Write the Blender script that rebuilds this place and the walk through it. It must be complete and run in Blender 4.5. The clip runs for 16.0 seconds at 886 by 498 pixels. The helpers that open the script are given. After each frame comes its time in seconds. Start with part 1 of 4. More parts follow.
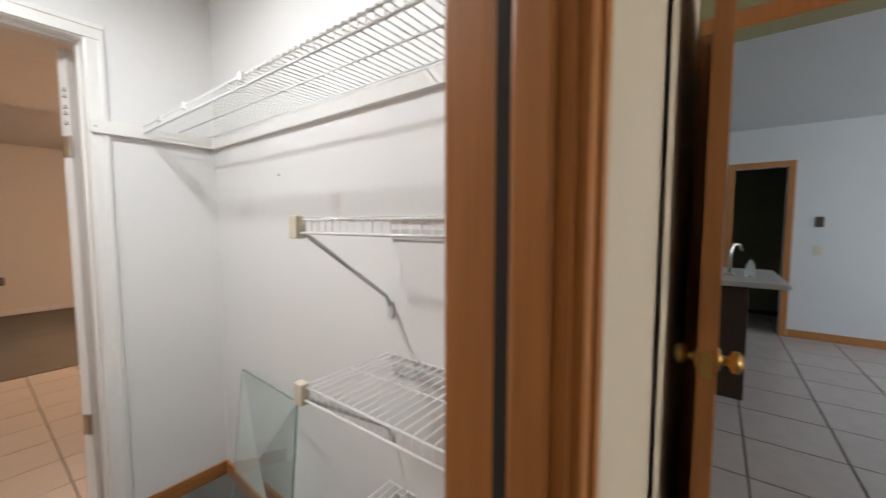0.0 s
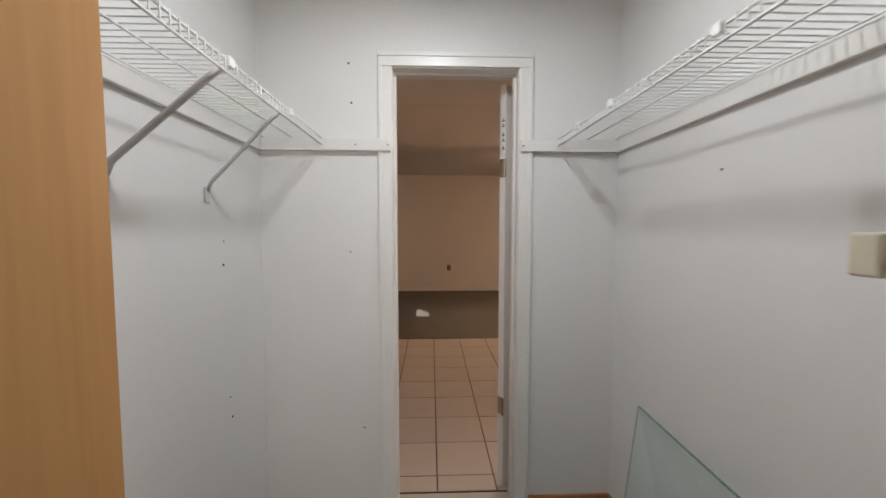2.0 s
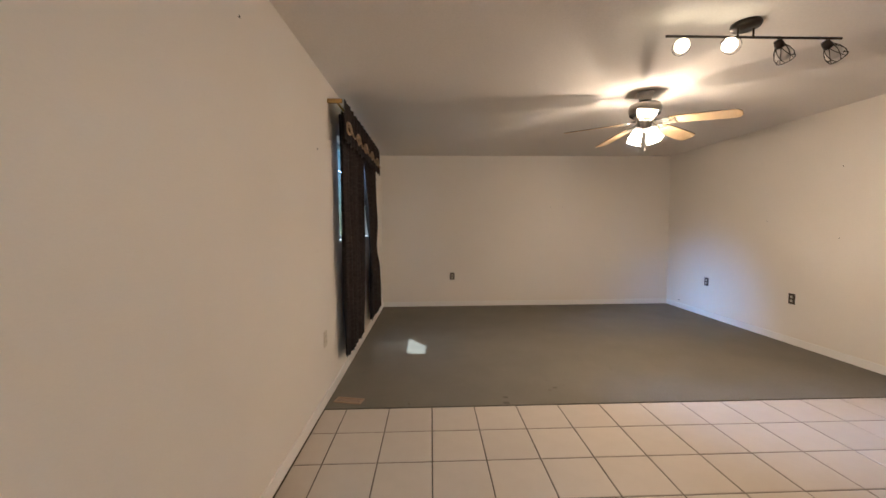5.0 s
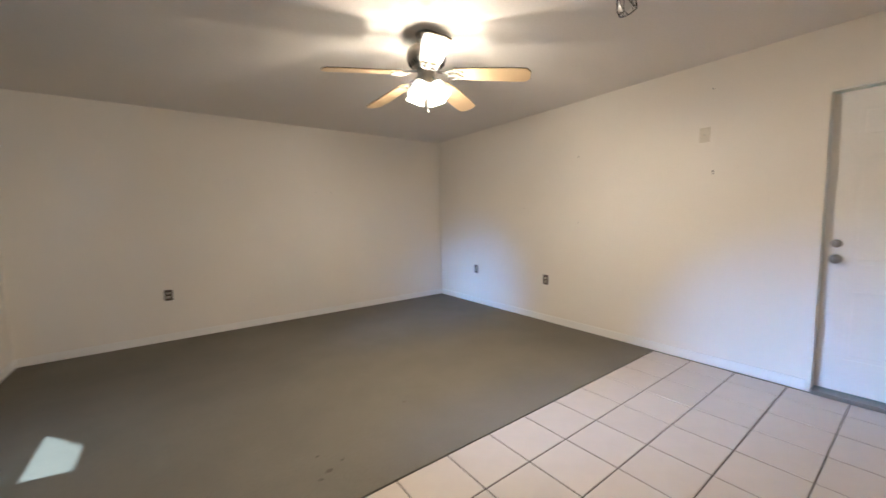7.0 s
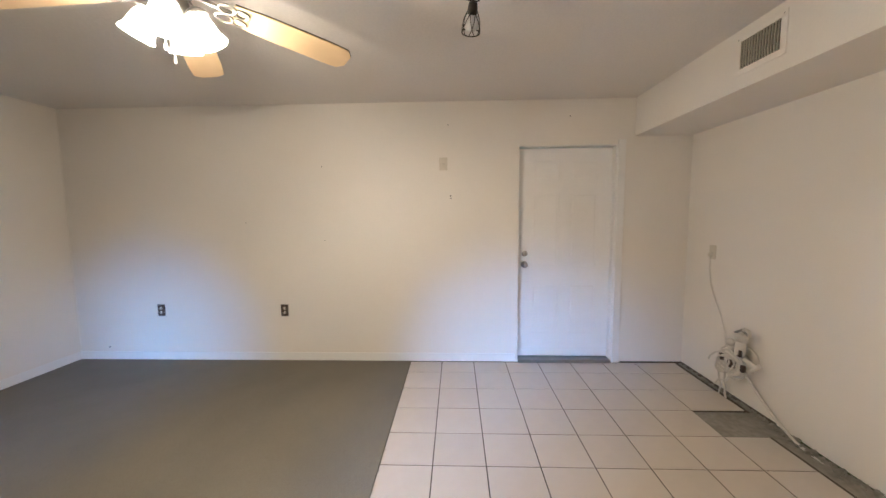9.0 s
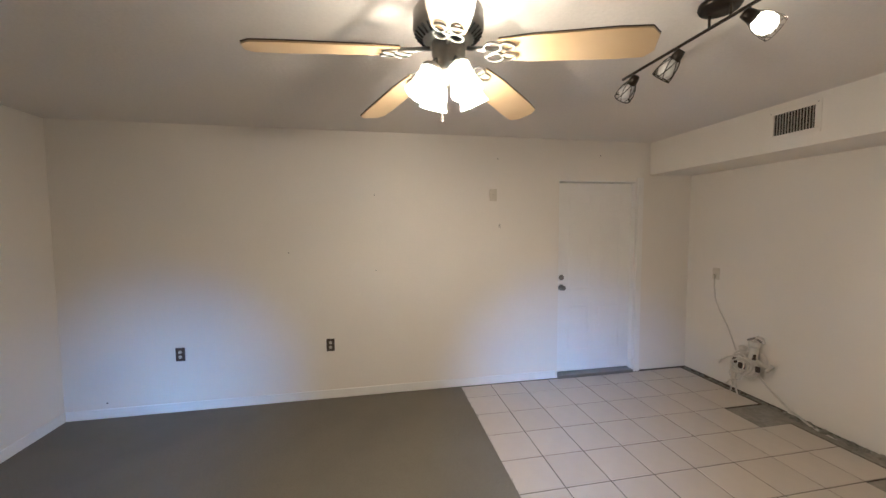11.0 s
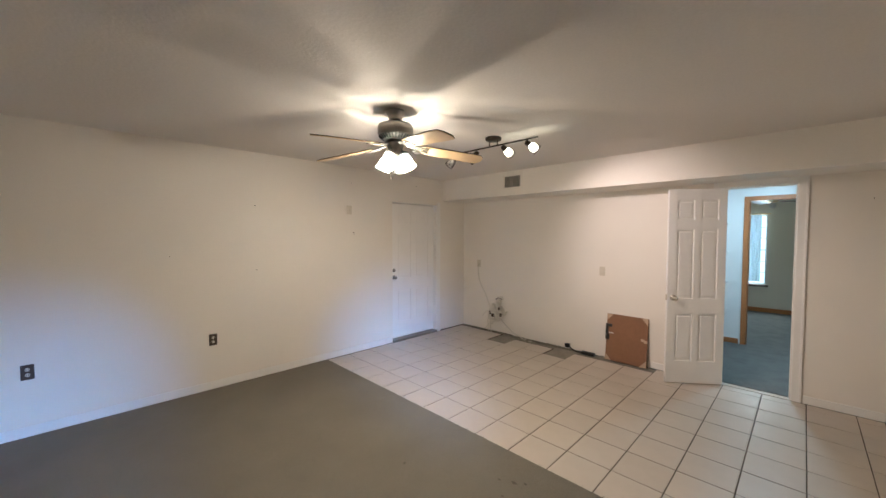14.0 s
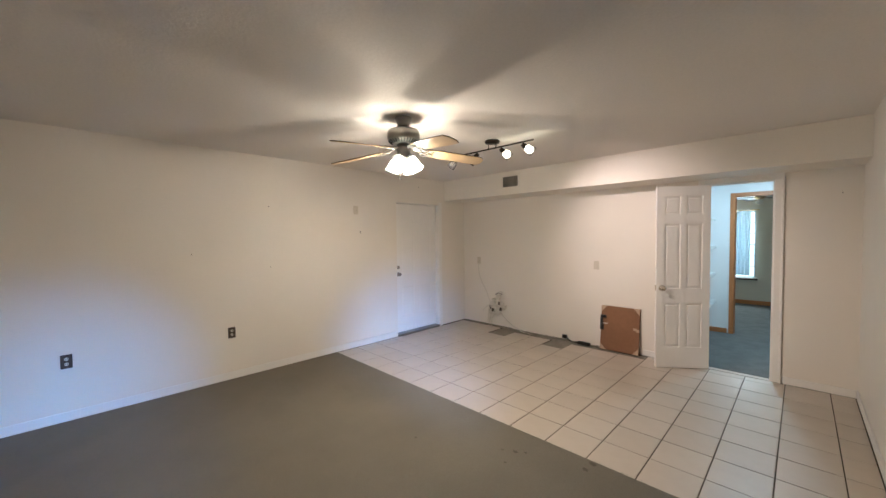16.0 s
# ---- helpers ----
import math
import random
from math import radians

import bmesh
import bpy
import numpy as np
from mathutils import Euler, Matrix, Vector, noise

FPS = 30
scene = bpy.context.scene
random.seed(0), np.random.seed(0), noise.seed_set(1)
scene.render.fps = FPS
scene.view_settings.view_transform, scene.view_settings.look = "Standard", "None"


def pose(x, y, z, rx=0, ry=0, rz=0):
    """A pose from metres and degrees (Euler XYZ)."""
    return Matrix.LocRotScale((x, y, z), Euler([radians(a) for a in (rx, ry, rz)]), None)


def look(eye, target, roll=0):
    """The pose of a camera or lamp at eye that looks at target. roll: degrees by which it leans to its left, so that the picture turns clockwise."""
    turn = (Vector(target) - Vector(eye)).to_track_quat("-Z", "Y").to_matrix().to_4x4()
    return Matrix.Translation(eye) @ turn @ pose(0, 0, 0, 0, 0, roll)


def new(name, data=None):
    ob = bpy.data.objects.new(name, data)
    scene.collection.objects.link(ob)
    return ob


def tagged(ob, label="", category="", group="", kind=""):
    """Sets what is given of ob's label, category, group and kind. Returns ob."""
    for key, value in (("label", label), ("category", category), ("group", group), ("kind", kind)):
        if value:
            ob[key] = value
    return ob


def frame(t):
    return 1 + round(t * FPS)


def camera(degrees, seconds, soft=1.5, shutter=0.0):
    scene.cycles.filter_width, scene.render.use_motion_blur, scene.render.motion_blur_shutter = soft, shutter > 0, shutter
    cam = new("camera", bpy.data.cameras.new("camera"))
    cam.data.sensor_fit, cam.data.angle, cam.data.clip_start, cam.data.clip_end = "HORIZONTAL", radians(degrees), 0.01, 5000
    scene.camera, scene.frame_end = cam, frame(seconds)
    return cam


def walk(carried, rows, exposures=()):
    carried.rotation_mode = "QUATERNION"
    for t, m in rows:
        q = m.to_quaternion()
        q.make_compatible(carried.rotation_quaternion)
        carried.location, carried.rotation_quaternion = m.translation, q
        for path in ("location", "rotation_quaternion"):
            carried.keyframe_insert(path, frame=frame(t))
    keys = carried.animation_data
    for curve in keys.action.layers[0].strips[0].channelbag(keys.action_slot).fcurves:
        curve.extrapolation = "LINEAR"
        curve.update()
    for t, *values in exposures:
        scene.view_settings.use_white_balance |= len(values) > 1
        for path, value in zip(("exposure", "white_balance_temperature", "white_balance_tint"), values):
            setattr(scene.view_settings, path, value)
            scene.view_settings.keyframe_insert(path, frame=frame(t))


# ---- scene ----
cam = camera(101.3, 16.0, shutter=0.4)
PATH = [
    (0, (0.821, -2.148, 1.324), (2.417, -0.95, 1.183), 0.0),
    (0.5, (0.783, -2.042, 1.328), (2.119, -0.559, 1.194), -0.0),
    (1, (0.78, -1.947, 1.331), (1.704, -0.178, 1.207), -0.1),
    (1.5, (0.777, -1.886, 1.329), (1.162, 0.073, 1.211), -0.1),
    (2, (0.761, -1.772, 1.349), (0.826, 0.223, 1.232), -0.0),
    (2.5, (0.727, -1.554, 1.375), (0.678, 0.442, 1.261), -0.2),
    (3, (0.728, -1.223, 1.364), (0.653, 0.772, 1.245), -0.3),
    (3.5, (0.737, -0.847, 1.36), (0.667, 1.149, 1.247), -0.6),
    (3.7, (0.747, -0.709, 1.36), (0.654, 1.285, 1.244), -0.3),
    (5.8, (0.901, 0.407, 1.306), (1.23, 2.375, 1.165), -0.6),
    (6, (0.954, 0.52, 1.315), (1.37, 2.47, 1.165), -0.7),
    (6.5, (1.083, 0.796, 1.291), (1.813, 2.652, 1.137), -0.9),
    (7, (1.244, 1.087, 1.279), (2.422, 2.693, 1.099), -1.2),
    (7.5, (1.348, 1.358, 1.275), (2.832, 2.686, 1.095), -1.1),
    (8, (1.388, 1.641, 1.313), (3.18, 2.507, 1.119), -0.7),
    (8.5, (1.392, 1.851, 1.362), (3.335, 2.287, 1.177), -0.7),
    (9, (1.321, 2.131, 1.415), (3.311, 2.202, 1.229), -0.5),
    (9.5, (1.322, 2.412, 1.444), (3.313, 2.32, 1.268), -0.4),
    (9.7, (1.328, 2.541, 1.471), (3.317, 2.413, 1.313), -0.3),
    (11.8, (1.309, 3.808, 1.604), (3.156, 3.054, 1.466), -0.3),
    (12, (1.231, 3.895, 1.6), (3.018, 3.007, 1.463), -0.2),
    (12.5, (1.022, 4.147, 1.616), (2.685, 3.043, 1.496), 0.0),
    (13, (0.841, 4.446, 1.612), (2.35, 3.135, 1.531), 0.2),
    (13.5, (0.66, 4.644, 1.589), (2.087, 3.245, 1.513), 0.2),
    (14, (0.536, 4.735, 1.565), (1.946, 3.318, 1.487), 0.1),
    (14.5, (0.504, 4.824, 1.54), (1.905, 3.399, 1.461), -0.1),
    (15, (0.458, 4.921, 1.513), (1.858, 3.495, 1.436), -0.2),
    (15.5, (0.415, 4.968, 1.495), (1.814, 3.541, 1.425), -0.4),
    (16, (0.392, 4.955, 1.516), (1.796, 3.532, 1.446), -0.6),
]
walk(cam, [(t, look(eye, target, roll)) for t, eye, target, roll in PATH], exposures=[(0.0, 0.76, 6500, 10), (0.5, 0.38, 6500, 10), (1.0, 0.15, 6500, 10), (1.5, 0.0, 6500, 10), (3.7, 0.0, 6500, 10), (5.6, 1.12, 4660, -12), (7.0, 1.0, 4660, -12), (8.9, 1.02, 4660, -12), (9.6, 0.86, 4660, -12), (12.0, 0.64, 4660, -12), (16.0, 0.80, 4660, -12)])

# ---- plan: window wall x=0, entry wall x=W, closet wall y=0, far wall y=L ----
W, L, H, SEAM = 4.735, 5.905, 2.445, 2.575
T = 0.12
SOFY, SOFZ = 0.51, 2.112
DX0, DX1, DH = 0.592, 1.152, 2.052           # opening between den and closet
CX, CY, CH = 1.615, -1.955, 2.44              # closet: right wall, back wall, ceiling
HY = -2.06                                   # bedroom face of the closet's back wall
BX0, BX1 = 0.31, 1.095                       # opening between closet and bedroom
KX, BYE = 2.65, -5.1                         # wall to the kitchen, bedroom's window wall
WY0, WY1, WZ0, WZ1 = 3.18, 4.74, 1.20, 2.10  # den window
EY0, EY1, EZ1 = 0.672, 1.542, 2.03           # entry door

# ---- light ----
world = bpy.data.worlds.new("world")
scene.world = world
world.use_nodes = True
wn = world.node_tree
sky = wn.nodes.new("ShaderNodeTexSky")
sky.sky_type = "NISHITA"
sky.sun_disc = False
sky.sun_elevation = radians(66)
sky.sun_rotation = radians(275)
wn.links.new(sky.outputs[0], wn.nodes["Background"].inputs[0])
wn.nodes["Background"].inputs[1].default_value = 0.06


def lamp(name, kind, at, watts, colour, size=0.05, aim=None):
    d = bpy.data.lights.new(name, kind)
    d.energy, d.color = watts, colour
    ob = new(name, d)
    ob.matrix_world = look(at, aim) if aim else pose(*at)
    if kind in ("POINT", "SPOT"):
        d.shadow_soft_size = size
    return ob


sun = lamp("sun", "SUN", (-0.6, 4.1, 3.0), 5.0, (1.0, 0.94, 0.95), aim=(-0.6 + 0.39, 4.1 - 0.135, 3.0 - 0.92))
sun.data.angle = radians(0.5)
WARM = (1.0, 0.625, 0.41)
FAN = (2.63, 3.115)
BULBS = [(FAN[0] + 0.098 * math.cos(a), FAN[1] + 0.098 * math.sin(a), 2.052) for a in (radians(k) for k in (20, 110, 200, 290))]
for p, watts in zip(BULBS, (21.0, 11.0, 22.0, 29.0)):
    lamp("fan_bulb_light", "POINT", p, watts, WARM, 0.012)
SPOTS = [(2.21, 2.05), (2.45, 2.05), (2.76, 2.05), (3.04, 2.05)]
for k, aim in ((0, (1.55, 0.0, 1.35)), (1, (1.9, 0.0, 1.2))):
    sp = lamp("track_light_beam", "SPOT", (SPOTS[k][0] - 0.03, SPOTS[k][1] - 0.06, 2.325), 42.0, (1.0, 0.60, 0.46), 0.02, aim)
    sp.data.spot_size, sp.data.spot_blend = radians(75), 0.9
clamp = lamp("closet_dome_light", "AREA", (0.80, -0.98, 2.375), 11.0, (0.905, 0.95, 1.0), aim=(0.80, -0.9801, 0.0))
clamp.data.shape, clamp.data.size = "DISK", 0.11
day = lamp("den_window_light", "AREA", (-0.04, (WY0 + WY1) / 2, 1.93), 9.0, (0.50, 0.62, 1.0), aim=(2.0, (WY0 + WY1) / 2, 0.9))
day.data.shape, day.data.size, day.data.size_y = "RECTANGLE", WY1 - WY0 - 0.06, 0.28
day.data.spread = radians(140)
for aim, watts in (((W, 5.10, 0.10), 2.1), ((W, 1.40, -0.15), 2.9)):
    gap = lamp("window_gap_light", "AREA", (-0.02, 4.05, 1.42), watts, (0.42, 0.57, 1.0), aim=aim)
    gap.data.shape, gap.data.size, gap.data.size_y, gap.data.spread = "RECTANGLE", 0.20, 0.30, radians(28)
bed = lamp("bedroom_window_light", "AREA", (1.49, BYE - 0.10, 1.28), 60.0, (1.0, 0.90, 0.80), aim=(1.49, 0.0, 1.1))
bed.data.shape, bed.data.size, bed.data.size_y = "RECTANGLE", 0.8, 1.4
# lamp added to brighten the kitchen, in an opening that stays out of view
kit = lamp("kitchen_added_daylight", "AREA", (4.6, -6.28, 1.6), 42.0, (0.82, 0.90, 1.0), aim=(4.6, 0.0, 1.2))
kit.data.shape, kit.data.size, kit.data.size_y = "RECTANGLE", 1.8, 1.1


# ---- materials ----
def material(name, colour, rough=0.6, metal=0.0, grain=0.0, scale=40.0, stain=0.0, stain_scale=2.0, bump=0.0, bump_scale=None, second=None,
             stretch=(1, 1, 1), pieces=0.0, spec=0.5):
    """Paint with fine grain, large soft stains and relief; pieces: spread of tone from object to object."""
    m = bpy.data.materials.new(name)
    m.use_nodes = True
    n, ln = m.node_tree.nodes, m.node_tree.links
    b = n["Principled BSDF"]
    b.inputs["Roughness"].default_value, b.inputs["Metallic"].default_value = rough, metal
    b.inputs["Specular IOR Level"].default_value = spec
    co = n.new("ShaderNodeTexCoord")
    mp = n.new("ShaderNodeMapping")
    mp.inputs["Scale"].default_value = stretch
    ln.new(co.outputs["Object"], mp.inputs[0])
    base = n.new("ShaderNodeRGB")
    base.outputs[0].default_value = (*colour, 1)
    last = base.outputs[0]

    def noise_of(sc, detail=4.0):
        t = n.new("ShaderNodeTexNoise")
        t.inputs["Scale"].default_value, t.inputs["Detail"].default_value = sc, detail
        ln.new(mp.outputs[0], t.inputs["Vector"])
        return t

    for amount, sc, tint in ((grain, scale, second or tuple(c * 0.55 for c in colour)), (stain, stain_scale, tuple(c * 0.6 for c in colour))):
        if not amount:
            continue
        r = n.new("ShaderNodeMapRange")
        r.inputs["From Min"].default_value, r.inputs["From Max"].default_value = 0.38, 0.68
        r.inputs["To Max"].default_value = amount
        ln.new(noise_of(sc).outputs[0], r.inputs["Value"])
        mix = n.new("ShaderNodeMixRGB")
        mix.inputs[2].default_value = (*tint, 1)
        ln.new(r.outputs[0], mix.inputs[0])
        ln.new(last, mix.inputs[1])
        last = mix.outputs[0]
    if pieces:
        oi = n.new("ShaderNodeObjectInfo")
        r = n.new("ShaderNodeMapRange")
        r.inputs["To Min"].default_value, r.inputs["To Max"].default_value = 1 - pieces, 1 + pieces
        ln.new(oi.outputs["Random"], r.inputs["Value"])
        hs = n.new("ShaderNodeHueSaturation")
        ln.new(r.outputs[0], hs.inputs["Value"])
        ln.new(last, hs.inputs["Color"])
        last = hs.outputs[0]
    ln.new(last, b.inputs["Base Color"])
    if bump:
        bp = n.new("ShaderNodeBump")
        bp.inputs["Strength"].default_value, bp.inputs["Distance"].default_value = bump, 0.004
        ln.new(noise_of(bump_scale or scale, 3.0).outputs[0], bp.inputs["Height"])
        ln.new(bp.outputs[0], b.inputs["Normal"])
    return m


def glow(name, colour, strength, alpha=1.0):
    m = bpy.data.materials.new(name)
    m.use_nodes = True
    b = m.node_tree.nodes["Principled BSDF"]
    b.inputs["Base Color"].default_value = (0.9, 0.9, 0.88, 1)
    b.inputs["Emission Color"].default_value = (*colour, 1)
    b.inputs["Emission Strength"].default_value = strength
    b.inputs["Roughness"].default_value = 0.25
    return m


M_WALL = material("cream_wall_paint", (0.80, 0.755, 0.68), 0.55, grain=0.06, scale=160, stain=0.07, stain_scale=1.3, bump=0.12, bump_scale=220)
M_CLOSET = material("closet_white_paint", (0.82, 0.81, 0.79), 0.5, grain=0.05, scale=130, stain=0.08, stain_scale=1.7, bump=0.10, bump_scale=200)
M_CEIL = material("ceiling_texture_paint", (0.76, 0.72, 0.67), 0.85, grain=0.10, scale=70, stain=0.06, stain_scale=1.0, bump=0.45, bump_scale=55)
M_WHITE = material("white_gloss_paint", (0.84, 0.82, 0.78), 0.32, grain=0.05, scale=60, stain=0.08, stain_scale=4, bump=0.05, bump_scale=90)
M_CARPET = material("olive_grey_carpet", (0.20, 0.182, 0.142), 0.85, grain=0.5, scale=260, stain=0.30, stain_scale=2.2, bump=0.8, bump_scale=420, spec=0.25)
M_CARPET2 = material("slate_green_carpet", (0.175, 0.172, 0.160), 0.97, grain=0.5, scale=150, stain=0.5, stain_scale=6, bump=0.9, bump_scale=260, spec=0.1)
M_TILE = material("cream_floor_tile", (0.54, 0.48, 0.405), 0.36, grain=0.14, scale=14, stain=0.10, stain_scale=3, bump=0.04, bump_scale=25, second=(0.46, 0.395, 0.32), pieces=0.035)
M_GROUT = material("brown_grey_grout", (0.085, 0.068, 0.052), 0.9, grain=0.5, scale=60, stain=0.35, stain_scale=3, bump=0.5, bump_scale=160)
M_SLAB = material("concrete_screed", (0.30, 0.28, 0.235), 0.9, grain=0.5, scale=28, stain=0.5, stain_scale=7, bump=0.9, bump_scale=60)
M_WALLBASE = material("dark_wall_base_line", (0.12, 0.10, 0.08), 0.95, grain=0.6, scale=40, stain=0.5, stain_scale=9, bump=0.9, bump_scale=70)
M_WOOD = material("honey_oak_trim", (0.45, 0.195, 0.066), 0.36, grain=0.5, scale=9, stain=0.2, stain_scale=2, bump=0.08, bump_scale=14, second=(0.30, 0.115, 0.033), stretch=(9, 9, 0.5))
M_WOODH = material("honey_oak_trim_level", (0.40, 0.17, 0.055), 0.4, grain=0.55, scale=9, stain=0.25, stain_scale=2, bump=0.08, second=(0.24, 0.085, 0.022), stretch=(0.5, 9, 9))
M_LEAF = material("light_oak_veneer", (0.50, 0.27, 0.10), 0.38, grain=0.35, scale=8, bump=0.05, second=(0.36, 0.17, 0.055), stretch=(8, 8, 0.4))
M_WIRE = material("white_vinyl_wire", (0.83, 0.83, 0.81), 0.35, grain=0.05, scale=50)
M_BEIGE = material("beige_plastic", (0.70, 0.64, 0.50), 0.45, grain=0.08, scale=50)
M_BRACKET = material("grey_white_bracket", (0.62, 0.62, 0.61), 0.4, grain=0.1, scale=50)
M_BROWN = material("brown_outlet_plate", (0.055, 0.038, 0.028), 0.45, grain=0.15, scale=60)
M_IVORY = material("ivory_switch_plate", (0.62, 0.57, 0.47), 0.4, grain=0.1, scale=60)
M_BRONZE = material("dark_bronze_metal", (0.035, 0.028, 0.022), 0.42, 0.8, grain=0.2, scale=60)
M_PEWTER = material("brushed_pewter", (0.30, 0.285, 0.26), 0.33, 0.9, grain=0.2, scale=120)
M_CHROME = material("worn_nickel", (0.62, 0.58, 0.50), 0.25, 1.0, grain=0.15, scale=70)
M_BRASS = material("aged_brass", (0.52, 0.36, 0.13), 0.3, 1.0, grain=0.2, scale=70)
M_BLADE = material("maple_fan_blade", (0.62, 0.46, 0.26), 0.35, grain=0.3, scale=7, second=(0.48, 0.32, 0.16), bump=0.03)
M_EDGE = material("dark_blade_edge", (0.05, 0.03, 0.02), 0.4, grain=0.2, scale=40)
M_CURTAIN = material("black_ribbed_curtain", (0.020, 0.016, 0.015), 0.85, grain=0.7, scale=26, second=(0.05, 0.038, 0.032), stretch=(0.5, 0.5, 3.2), bump=0.6, bump_scale=60, spec=0.2)
M_TAN = material("tan_embroidered_scroll", (0.36, 0.25, 0.16), 0.8, grain=0.3, scale=60, bump=0.4)
M_CARD = material("brown_cardboard", (0.235, 0.122, 0.062), 0.85, grain=0.2, scale=25, stain=0.25, stain_scale=4, bump=0.2, bump_scale=50)
M_TAPE = material("pale_corner_board", (0.50, 0.37, 0.25), 0.7, grain=0.2, scale=30)
M_BLACK = material("black_plastic", (0.012, 0.012, 0.012), 0.4, grain=0.2, scale=50)
M_CABLE = material("white_cable", (0.66, 0.62, 0.55), 0.5, grain=0.15, scale=40)
M_HOLE = material("nail_hole", (0.03, 0.028, 0.025), 0.9, grain=0.2, scale=80)
M_DARK = material("dark_cabinet_wood", (0.055, 0.028, 0.018), 0.4, grain=0.4, scale=10, stretch=(6, 6, 0.5))
M_COUNTER = material("pale_laminate", (0.55, 0.53, 0.50), 0.3, grain=0.2, scale=80)
M_KTILE = material("rose_grey_tile", (0.46, 0.40, 0.37), 0.3, grain=0.25, scale=8, pieces=0.04, bump=0.05)
M_KWALL = material("pale_grey_paint", (0.62, 0.62, 0.62), 0.6, grain=0.06, scale=120, stain=0.06, bump=0.1, bump_scale=180)
M_OLIVE = material("olive_room_paint", (0.30, 0.31, 0.20), 0.7, grain=0.08, scale=100, stain=0.08)
M_BEDWALL = material("bedroom_cream_paint", (0.60, 0.55, 0.46), 0.6, grain=0.06, scale=120, stain=0.06, bump=0.1, bump_scale=180)
M_ALU = material("window_aluminium", (0.55, 0.56, 0.57), 0.4, 0.7, grain=0.15, scale=60)
M_SHEER = material("pale_blue_sheer", (0.62, 0.70, 0.76), 0.9, grain=0.15, scale=30)
_n = M_SHEER.node_tree
_mix, _tr = _n.nodes.new("ShaderNodeMixShader"), _n.nodes.new("ShaderNodeBsdfTransparent")
_mix.inputs[0].default_value = 0.76
_n.links.new(_tr.outputs[0], _mix.inputs[1])
_n.links.new(_n.nodes["Principled BSDF"].outputs[0], _mix.inputs[2])
_n.links.new(_mix.outputs[0], _n.nodes["Material Output"].inputs[0])
M_GROUND = material("dry_lawn", (0.10, 0.13, 0.055), 0.95, grain=0.6, scale=4, stain=0.4, stain_scale=0.4)
M_SHADE = glow("lit_frosted_shade", (1.0, 0.82, 0.58), 6.5)
_n = M_SHADE.node_tree
_mix, _tr = _n.nodes.new("ShaderNodeMixShader"), _n.nodes.new("ShaderNodeBsdfTransparent")
_mix.inputs[0].default_value = 0.46
_n.links.new(_tr.outputs[0], _mix.inputs[1])
_n.links.new(_n.nodes["Principled BSDF"].outputs[0], _mix.inputs[2])
_n.links.new(_mix.outputs[0], _n.nodes["Material Output"].inputs[0])
M_BULB = glow("lit_bulb", (1.0, 0.70, 0.45), 6.0)
M_OFFBULB = material("unlit_frosted_bulb", (0.55, 0.53, 0.50), 0.3, grain=0.05)
M_CBULB = glow("lit_closet_bulb", (1.0, 0.97, 0.93), 10.0)
M_GLASS = bpy.data.materials.new("clear_glass")
M_GLASS.use_nodes = True
_g = M_GLASS.node_tree.nodes["Principled BSDF"]
_g.inputs["Base Color"].default_value = (0.90, 0.97, 0.94, 1)
_g.inputs["Transmission Weight"].default_value = 1.0
_g.inputs["Roughness"].default_value = 0.01
_g.inputs["IOR"].default_value = 1.45
M_GEDGE = material("green_glass_edge", (0.16, 0.24, 0.21), 0.15, grain=0.1)


# ---- mesh helpers ----
def box(bm, x0, y0, z0, x1, y1, z1):
    x0, x1, y0, y1, z0, z1 = min(x0, x1), max(x0, x1), min(y0, y1), max(y0, y1), min(z0, z1), max(z0, z1)
    c = [bm.verts.new(p) for p in ((x0, y0, z0), (x1, y0, z0), (x1, y1, z0), (x0, y1, z0), (x0, y0, z1), (x1, y0, z1), (x1, y1, z1), (x0, y1, z1))]
    for f in ((3, 2, 1, 0), (4, 5, 6, 7), (0, 1, 5, 4), (1, 2, 6, 5), (2, 3, 7, 6), (3, 0, 4, 7)):
        bm.faces.new([c[i] for i in f])


def soft_box(bm, x0, y0, z0, x1, y1, z1, r):
    tmp = bmesh.new()
    box(tmp, x0, y0, z0, x1, y1, z1)
    bmesh.ops.bevel(tmp, geom=tmp.edges[:], offset=r, segments=2, affect="EDGES", profile=0.6)
    merge(bm, tmp)


def merge(bm, tmp):
    me = bpy.data.meshes.new("tmp")
    tmp.to_mesh(me)
    tmp.free()
    bm.from_mesh(me)
    bpy.data.meshes.remove(me)


def tube(bm, pts, r, seg=8, caps=True):
    """A round bar along points; r may be one radius or one for each point."""
    pts = [Vector(p) for p in pts]
    rs = r if isinstance(r, (list, tuple)) else [r] * len(pts)
    rings, up = [], None
    for i, p in enumerate(pts):
        d = (pts[min(i + 1, len(pts) - 1)] - pts[max(i - 1, 0)]).normalized()
        if up is None:
            up = d.orthogonal().normalized()
        up = (up - d * up.dot(d)).normalized()
        side = d.cross(up)
        rings.append([bm.verts.new(p + rs[i] * (math.cos(a) * up + math.sin(a) * side)) for a in (2 * math.pi * k / seg for k in range(seg))])
    for a, b in zip(rings, rings[1:]):
        for k in range(seg):
            bm.faces.new((a[k], a[(k + 1) % seg], b[(k + 1) % seg], b[k]))
    if caps:
        bm.faces.new(rings[0][::-1])
        bm.faces.new(rings[-1])


